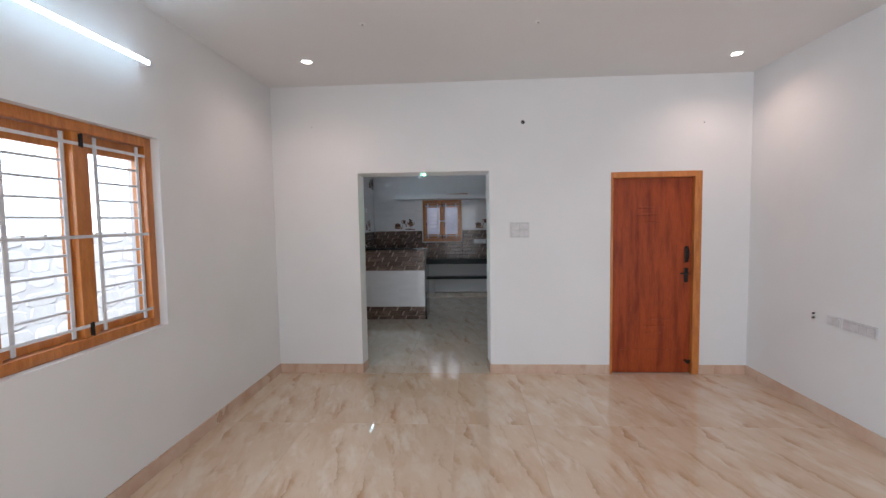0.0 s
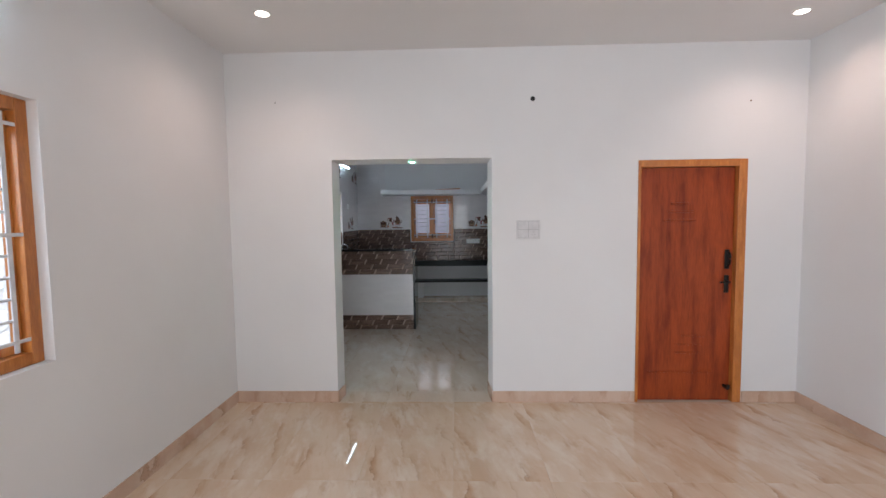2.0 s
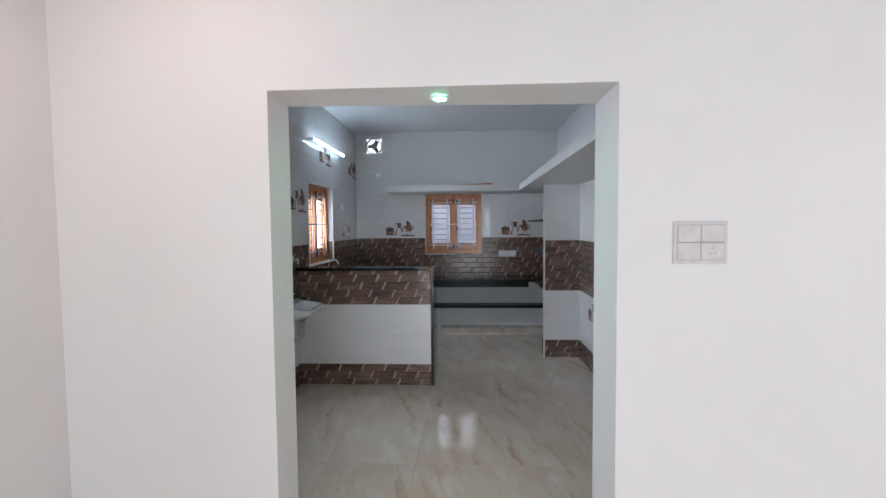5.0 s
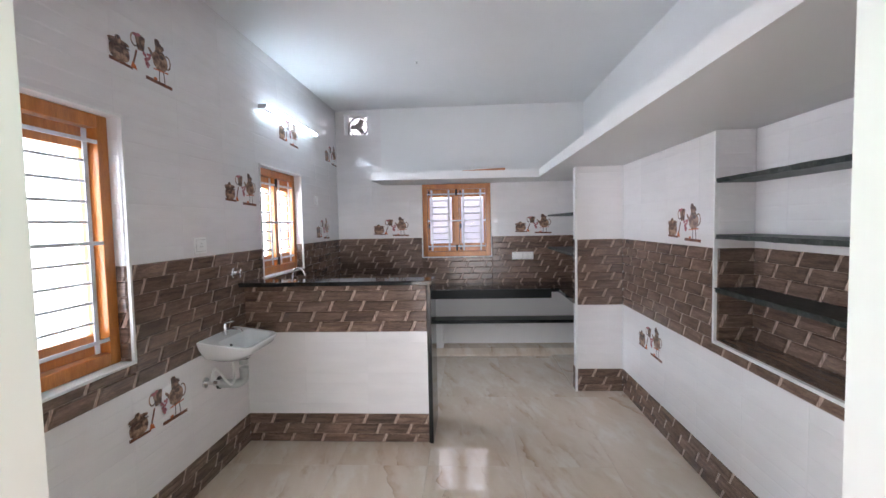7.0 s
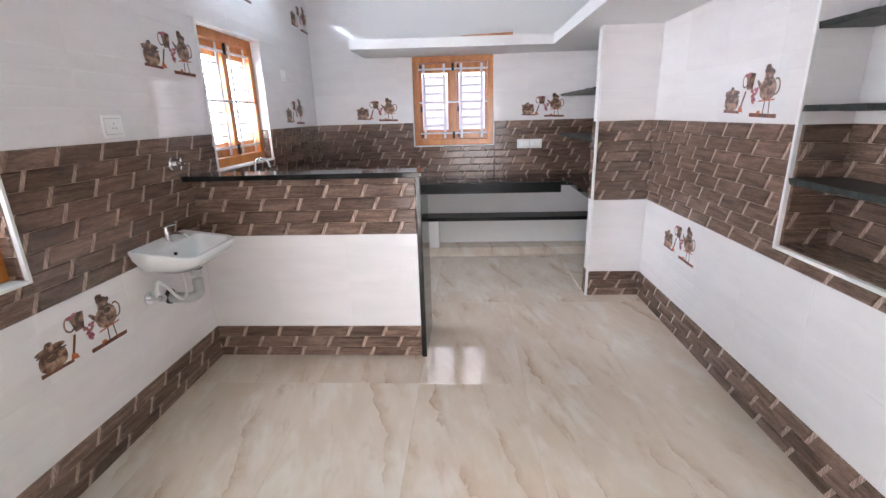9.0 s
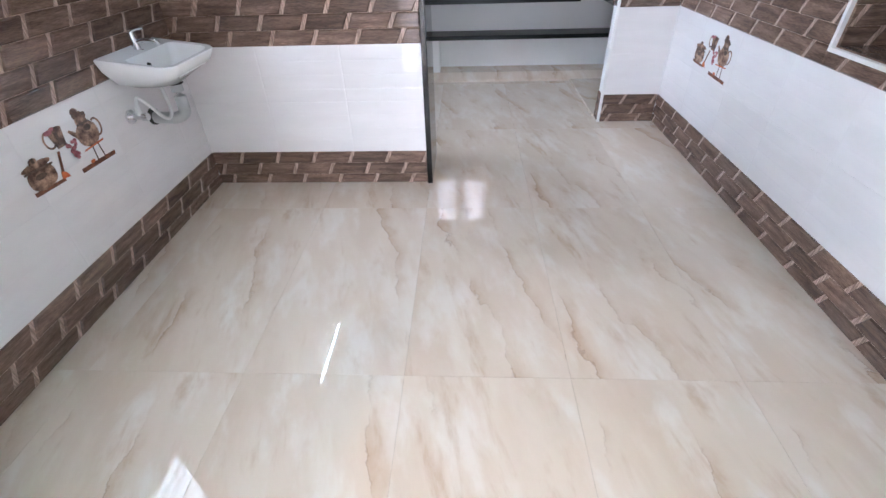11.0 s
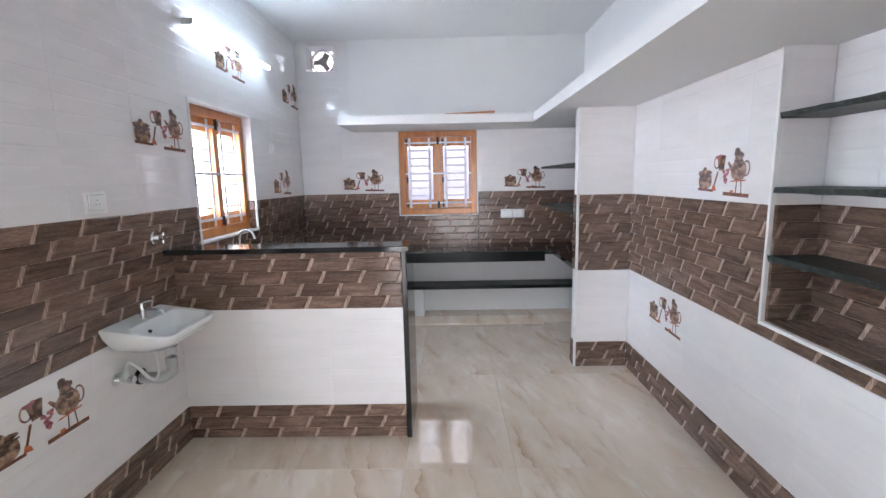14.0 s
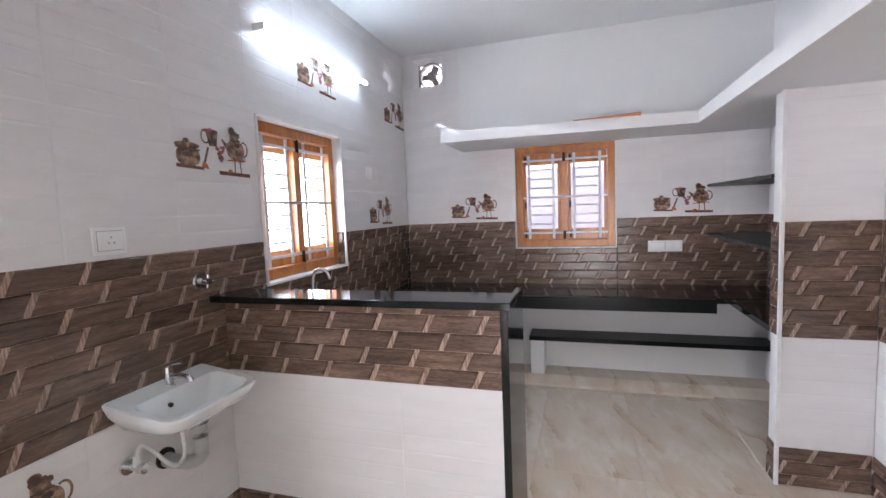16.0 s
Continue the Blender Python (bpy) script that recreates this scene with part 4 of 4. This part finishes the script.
    quad(b, (0.350, 0.086), (0.356, 0.086), (0.352, 0.022), (0.346, 0.022))
    quad(b, (0.384, 0.086), (0.390, 0.086), (0.396, 0.020), (0.390, 0.020))
    part("stand", flat(b, 1), POTDARK, m)
    return m


PROUD = 0.0068
spots = [pose(XL + PROUD, y, z, 0, 0, 90) for y, z in ((6.005, 2.385), (6.955, 1.770), (7.885, 2.365), (9.155, 2.345), (8.77, 1.455), (5.985, 0.54))]
spots += [pose(x, YB - PROUD, 1.455) for x in (-1.575, 0.21)]
spots += [pose(XK - PROUD, y, z, 0, 0, -90) for y, z in ((7.235, 1.455), (7.775, 0.535))]
motif = motif_master()
for k, m in enumerate(spots):
    if k:
        copy_thing(motif, m)
motif.matrix_world = spots[0]

# ---------------------------------------------------------------- outdoors
structure("ground", boxed(-300, 300, -300, 300, -0.5, -0.3), GROUND, "bare trodden earth round the house", "ground")
fence = structure("compound_wall", boxed(-4.75, -4.45, -6, 12, -0.3, 1.53), MORTAR, "rubble stone compound wall in grey mortar", "wall")
structure("neighbour_wall", boxed(-5, 5, 11.0, 11.25, -0.3, 4.6), PLASTER, "pale lilac plastered wall of the next house", "wall")

# ---------------------------------------------------------------- tiles, piece by piece


def clip(poly, u0, u1, v0, v1):
    for axis, lim, keep in ((0, u0, 1), (0, u1, -1), (1, v0, 1), (1, v1, -1)):
        out = []
        for i, p in enumerate(poly):
            q = poly[(i + 1) % len(poly)]
            a, b = (p[axis] - lim) * keep, (q[axis] - lim) * keep
            if a >= 0:
                out.append(p)
            if (a > 0 > b) or (a < 0 < b):
                s = a / (a - b)
                out.append((p[0] + (q[0] - p[0]) * s, p[1] + (q[1] - p[1]) * s))
        poly = out
        if len(poly) < 3:
            return []
    return poly


def plate_faces(verts, faces, poly, low, high, inset):
    """Adds a small plate with chamfered edges; the room lies towards -y."""
    cu, cv = sum(p[0] for p in poly) / len(poly), sum(p[1] for p in poly) / len(poly)
    n, base = len(poly), len(verts)
    w, h = max(p[0] for p in poly) - min(p[0] for p in poly), max(p[1] for p in poly) - min(p[1] for p in poly)
    su, sv = max(0.2, 1 - 2 * inset / max(w, 1e-4)), max(0.2, 1 - 2 * inset / max(h, 1e-4))
    verts += [(p[0], -low, p[1]) for p in poly] + [(cu + (p[0] - cu) * su, -high, cv + (p[1] - cv) * sv) for p in poly]
    faces.append([base + n + i for i in range(n)])
    faces += [[base + i, base + (i + 1) % n, base + n + (i + 1) % n, base + n + i] for i in range(n)]


def shared(store, key, build, mat, name):
    if key not in store:
        verts, faces = [], []
        build(verts, faces)
        me = bpy.data.meshes.new(name)
        me.from_pydata(verts, [], faces)
        me.materials.append(mat)
        store[key] = me
    return store[key]


def piece(name, me, m, parent):
    ob = new(name, me)
    ob.parent = parent
    ob.matrix_parent_inverse = parent.matrix_world.inverted()
    ob.matrix_world = m
    return ob


BRICK_MESH, TILE_MESH = {}, {}
BW, BH, LEAN = TW / 2, TH / 4, 0.034
SHIFT = (0.0, 0.185, 0.090, 0.027)


def bricks(parent, place, u0, u1, v0, v1, seam, vbase, back=True):
    """Dark brick-shaped tile relief over the pale joint strip. place: u along x, v up, the room towards -y."""
    if back:
        bed = part("joint_bed", boxed(u0, u1, -0.0035, -0.0005, v0, v1), JOINT)
        bed.parent = parent
        bed.matrix_parent_inverse = parent.matrix_world.inverted()
        bed.matrix_world = place
    j0, j1 = math.floor((v0 - vbase) / BH + 1e-6), math.ceil((v1 - vbase) / BH - 1e-6)
    for j in range(j0, j1):
        zb, zt = vbase + j * BH + 0.0005, vbase + (j + 1) * BH - 0.0005
        s = seam + SHIFT[j % 4] + 0.004 * math.sin(7.3 * j)
        for i in range(math.floor((u0 - s) / BW) - 1, math.ceil((u1 - s) / BW) + 1):
            a, b = s + i * BW + 0.0115, s + (i + 1) * BW - 0.0115
            poly = clip([(a - LEAN / 2, zb), (b - LEAN / 2, zb), (b + LEAN / 2, zt), (a + LEAN / 2, zt)], u0, u1, v0, v1)
            if not poly or max(p[0] for p in poly) - min(p[0] for p in poly) < 0.006:
                continue
            ou, ov = (a + b) / 2, (zb + zt) / 2
            rel = [(p[0] - ou, p[1] - ov) for p in poly]
            key = tuple(round(c, 4) for p in rel for c in p)
            me = shared(BRICK_MESH, key, lambda vs, fs: plate_faces(vs, fs, rel, 0.0030, 0.0108, 0.0062), BROWN, "brick")
            piece("brick", me, place @ Matrix.Translation((ou, 0, ov)), parent)


def tiles(parent, place, u0, u1, v0, v1, seam, vbase, holes=()):
    """White glazed wall tiles, each with four shallow raised courses."""
    for j in range(math.floor((v0 - vbase) / TH + 1e-6), math.ceil((v1 - vbase) / TH - 1e-6)):
        for i in range(math.floor((u0 - seam) / TW + 1e-6), math.ceil((u1 - seam) / TW - 1e-6)):
            ou, ov = seam + i * TW, vbase + j * TH
            rects = [(max(u0, ou), min(u1, ou + TW), max(v0, ov), min(v1, ov + TH))]
            for h in holes:
                left = []
                for r in rects:
                    if r[1] <= h[0] or r[0] >= h[1] or r[3] <= h[2] or r[2] >= h[3]:
                        left.append(r)
                        continue
                    m0, m1 = max(r[2], h[2]), min(r[3], h[3])
                    left += [(r[0], r[1], r[2], m0), (r[0], r[1], m1, r[3]), (r[0], h[0], m0, m1), (h[1], r[1], m0, m1)]
                rects = [r for r in left if r[1] - r[0] > 0.004 and r[3] - r[2] > 0.004]
            if not rects:
                continue
            key = tuple(round(c - o, 4) for r in rects for c, o in zip(r, (ou, ou, ov, ov)))

            def build(vs, fs):
                for r in rects:
                    q = [(r[0] - ou, r[2] - ov), (r[1] - ou, r[2] - ov), (r[1] - ou, r[3] - ov), (r[0] - ou, r[3] - ov)]
                    plate_faces(vs, fs, q, 0.0047, 0.0052, 0.0004)
                    for k in range(4):
                        q = [(r[0] - ou + 0.0012, max(k * BH + 0.001, r[2] - ov + 0.0012)), (r[1] - ou - 0.0012, max(k * BH + 0.001, r[2] - ov + 0.0012)),
                             (r[1] - ou - 0.0012, min((k + 1) * BH - 0.001, r[3] - ov - 0.0012)), (r[0] - ou + 0.0012, min((k + 1) * BH - 0.001, r[3] - ov - 0.0012))]
                        if q[2][1] - q[0][1] > 0.014 and q[1][0] - q[0][0] > 0.014:
                            plate_faces(vs, fs, q, 0.0051, 0.0060, 0.006)
            me = shared(TILE_MESH, key, build, WHITE_TILE, "tile")
            piece("tile", me, place @ Matrix.Translation((ou, 0, ov)), parent)


LEFT, BACK = pose(XL, 0, 0, 0, 0, 90), pose(0, YB, 0)
RIGHT = pose(XK, 0, 0, 0, 0, -90)          # u runs towards -y
E1 = 0.014
grow = lambda w: (w[0] - E1, w[1] + E1, w[2] - E1, w[3] + E1)
B, C, D = grow(WIN_B), grow(WIN_C), grow(WIN_D)
UP = BAND1

# left wall
tiles(wall_left, LEFT, YK, YB - 0.008, UP, CK, 4.63, UP, [B, C])
tiles(wall_left, LEFT, YK, HALF_Y, SKIRT, BAND0, 4.63, BAND0 - 2 * TH, [])
bricks(wall_left, LEFT, YK, HALF_Y, 0, SKIRT, 6.29, SKIRT - 3 * BH)
for u0, u1, v0, v1 in ((YK, B[0], BAND0, UP), (B[0], B[1], BAND0, B[2]), (B[1], C[0], BAND0, UP), (C[0], C[1], BAND0, C[2]), (C[1], YB - 0.008, BAND0, UP)):
    bricks(wall_left, LEFT, u0, u1, v0, v1, 6.29, BAND0)
for w in (WIN_B, WIN_C):
    bricks(wall_left, pose(0, w[1], 0), XL - 0.054, XL - 0.001, w[2], UP, 0.05, BAND0)
    tiles(wall_left, pose(0, w[1], 0), XL - 0.054, XL - 0.001, UP, w[3], XL - 0.054, UP)
# back wall
tiles(wall_back, BACK, XL + 0.008, XK, UP, 2.099, -1.58, UP, [D])
tiles(wall_back, BACK, XL + 0.008, -1.449, 2.101, CK, -1.58, UP, [(-1.91, -1.615, 2.745, 3.005)])
for u0, u1, v0, v1 in ((XL + 0.008, D[0], BAND0, UP), (D[0], D[1], BAND0, D[2]), (D[1], XK, BAND0, UP)):
    bricks(wall_back, BACK, u0, u1, v0, v1, -1.58, BAND0)
# right wall, front part with the niche, and the recess behind the pillar
N0, N1 = -NICHE[1] - 0.017, -NICHE[0]
for u0, u1, v0, v1 in ((-PIL_Y, N0, BAND0, UP), (N0, N1, BAND0, NICHE[2] - 0.017), (N1, -YK, BAND0, UP)):
    bricks(wall_kitchen_right, RIGHT, u0, u1, v0, v1, -7.222, BAND0)
bricks(wall_kitchen_right, RIGHT, -PIL_Y, -YK, 0, SKIRT, -7.222, SKIRT - 3 * BH)
tiles(wall_kitchen_right, RIGHT, -PIL_Y, -YK, SKIRT, BAND0, -7.285, BAND0 - 2 * TH)
tiles(wall_kitchen_right, RIGHT, -PIL_Y, -YK, UP, 2.099, -7.285, UP, [(N0, N1, 0, 3)])
bricks(wall_kitchen_right, RIGHT, -YB + 0.008, -PIL_Y - 0.12, 0.851, UP, -7.222, BAND0)
tiles(wall_kitchen_right, RIGHT, -YB + 0.008, -PIL_Y - 0.12, UP, 2.099, -7.285, UP)
# inside of the niche
NB, NS = pose(XK + 0.211, 0, 0, 0, 0, -90), pose(0, NICHE[1], 0)
for k in range(4):
    y1 = NICHE[1] - 0.004 - k * TW
    y0 = max(NICHE[0], y1 - TW + 0.0015)
    me = shared(BRICK_MESH, ("sill", round(y1 - y0, 4)), lambda vs, fs: plate_faces(vs, fs, [(0, 0), (y1 - y0, 0), (y1 - y0, 0.198), (0, 0.198)], 0.0005, 0.006, 0.0015), BROWN, "sill_tile")
    piece("sill_tile", me, Matrix(((0, 0, 1, XK + 0.004), (-1, 0, 0, y1), (0, -1, 0, NICHE[2]), (0, 0, 0, 1))), wall_kitchen_right)
bricks(wall_kitchen_right, NB, -NICHE[1], -NICHE[0], NICHE[2], UP, -7.222, BAND0)
tiles(wall_kitchen_right, NB, -NICHE[1], -NICHE[0], UP, 2.099, -7.285, UP)
bricks(wall_kitchen_right, NS, XK + 0.002, XK + 0.203, NICHE[2], UP, 1.0, BAND0)
tiles(wall_kitchen_right, NS, XK + 0.002, XK + 0.203, UP, 2.099, XK, UP)
# pillar front and side
PF = pose(0, PIL_Y + 0.006, 0)
for u0, u1, P in ((PIL_X + 0.012, XK - 0.008, PF),):
    bricks(pillar, P, u0, u1, 0, SKIRT, 0.70, SKIRT - 3 * BH)
    tiles(pillar, P, u0, u1, SKIRT, BAND0, PIL_X, BAND0 - 2 * TH)
    bricks(pillar, P, u0, u1, BAND0, UP, 0.70, BAND0)
    tiles(pillar, P, u0, u1, UP, 2.099, PIL_X, UP)
PSIDE = pose(PIL_X + 0.006, 0, 0, 0, 0, -90)
bricks(pillar, PSIDE, -PIL_Y - 0.12, -PIL_Y - 0.008, 0, SKIRT, 0.1, SKIRT - 3 * BH)
bricks(pillar, PSIDE, -PIL_Y - 0.12, -PIL_Y - 0.008, BAND0, UP, 0.1, BAND0)
# half wall
HF = pose(0, HALF_Y + 0.006, 0)
bricks(half_wall, HF, XL + 0.005, HALF_X, BAND0 + 0.006, HALF_Z, -1.0075, BAND0 + 0.006)
bricks(half_wall, HF, XL + 0.005, HALF_X, 0, SKIRT, -1.0075, SKIRT - 3 * BH)
tiles(half_wall, HF, XL + 0.005, HALF_X, SKIRT, BAND0 + 0.006, -1.12, BAND0 + 0.006 - 2 * TH)

# floor tiles, 0.61 by 1.19, laid lengthways
FLOOR_MESH = {}
FW, FL = 0.61, 1.19


def floor_tiles(x0, x1, y0, y1, mat):
    for i in range(math.floor((x0 + 0.66) / FW), math.ceil((x1 + 0.66) / FW)):
        for j in range(math.floor((y0 - 4.465) / FL + 1e-6), math.ceil((y1 - 4.465) / FL - 1e-6)):
            cx, cy = -0.66 + (i + 0.5) * FW, 4.465 + (j + 0.5) * FL
            a, b = max(x0, cx - FW / 2) - cx + 0.0003, min(x1, cx + FW / 2) - cx - 0.0003
            c, d = max(y0, cy - FL / 2) - cy + 0.0003, min(y1, cy + FL / 2) - cy - 0.0003
            if b - a < 0.01 or d - c < 0.01:
                continue

            def build(vs, fs):
                e = 0.0004
                vs += [(a, c, -0.005), (b, c, -0.005), (b, d, -0.005), (a, d, -0.005), (a, c, -e), (b, c, -e), (b, d, -e), (a, d, -e),
                       (a + e, c + e, 0), (b - e, c + e, 0), (b - e, d - e, 0), (a + e, d - e, 0)]
                for n in (0, 4):
                    fs += [[n + k, n + (k + 1) % 4, n + 4 + (k + 1) % 4, n + 4 + k] for k in range(4)]
                fs.append([8, 9, 10, 11])
            me = shared(FLOOR_MESH, (mat.name, *(round(q, 4) for q in (a, b, c, d))), build, mat, "floor_tile")
            piece("tile", me, Matrix.Translation((cx, cy, 0)), floor)


floor_tiles(XL, XR, Y0, YF, PEACH)
floor_tiles(-1.16, 0.30, YF, YK, MARBLE)
floor_tiles(XL, XK, YK, YB, MARBLE)

# rubble stones of the compound wall, where the hall window looks out
STONES = random.Random(11)
zz = -0.28
while zz < 1.42:
    hh = STONES.uniform(0.16, 0.30)
    yy = 1.2 + STONES.uniform(-0.2, 0)
    while yy < 7.5:
        ww = STONES.uniform(0.20, 0.46)
        ring = []
        for k in range(9):
            a = 2 * math.pi * (k + STONES.uniform(-0.25, 0.25)) / 9
            c, s = math.cos(a), math.sin(a)
            ring.append((ww * 0.5 * math.copysign(abs(c) ** 0.6, c) * STONES.uniform(0.86, 1.0), hh * 0.5 * math.copysign(abs(s) ** 0.6, s) * STONES.uniform(0.86, 1.0)))
        vs, fs = [], []
        plate_faces(vs, fs, ring, 0, STONES.uniform(0.006, 0.012), 0.014)
        me = bpy.data.meshes.new("stone")
        me.from_pydata(vs, [], fs)
        me.materials.append(STONE)
        piece("stone", me, pose(-4.45, yy + ww / 2, zz + hh / 2 + STONES.uniform(-0.02, 0.02), 0, 0, 90), fence)
        yy += ww
    zz += hh * 0.97
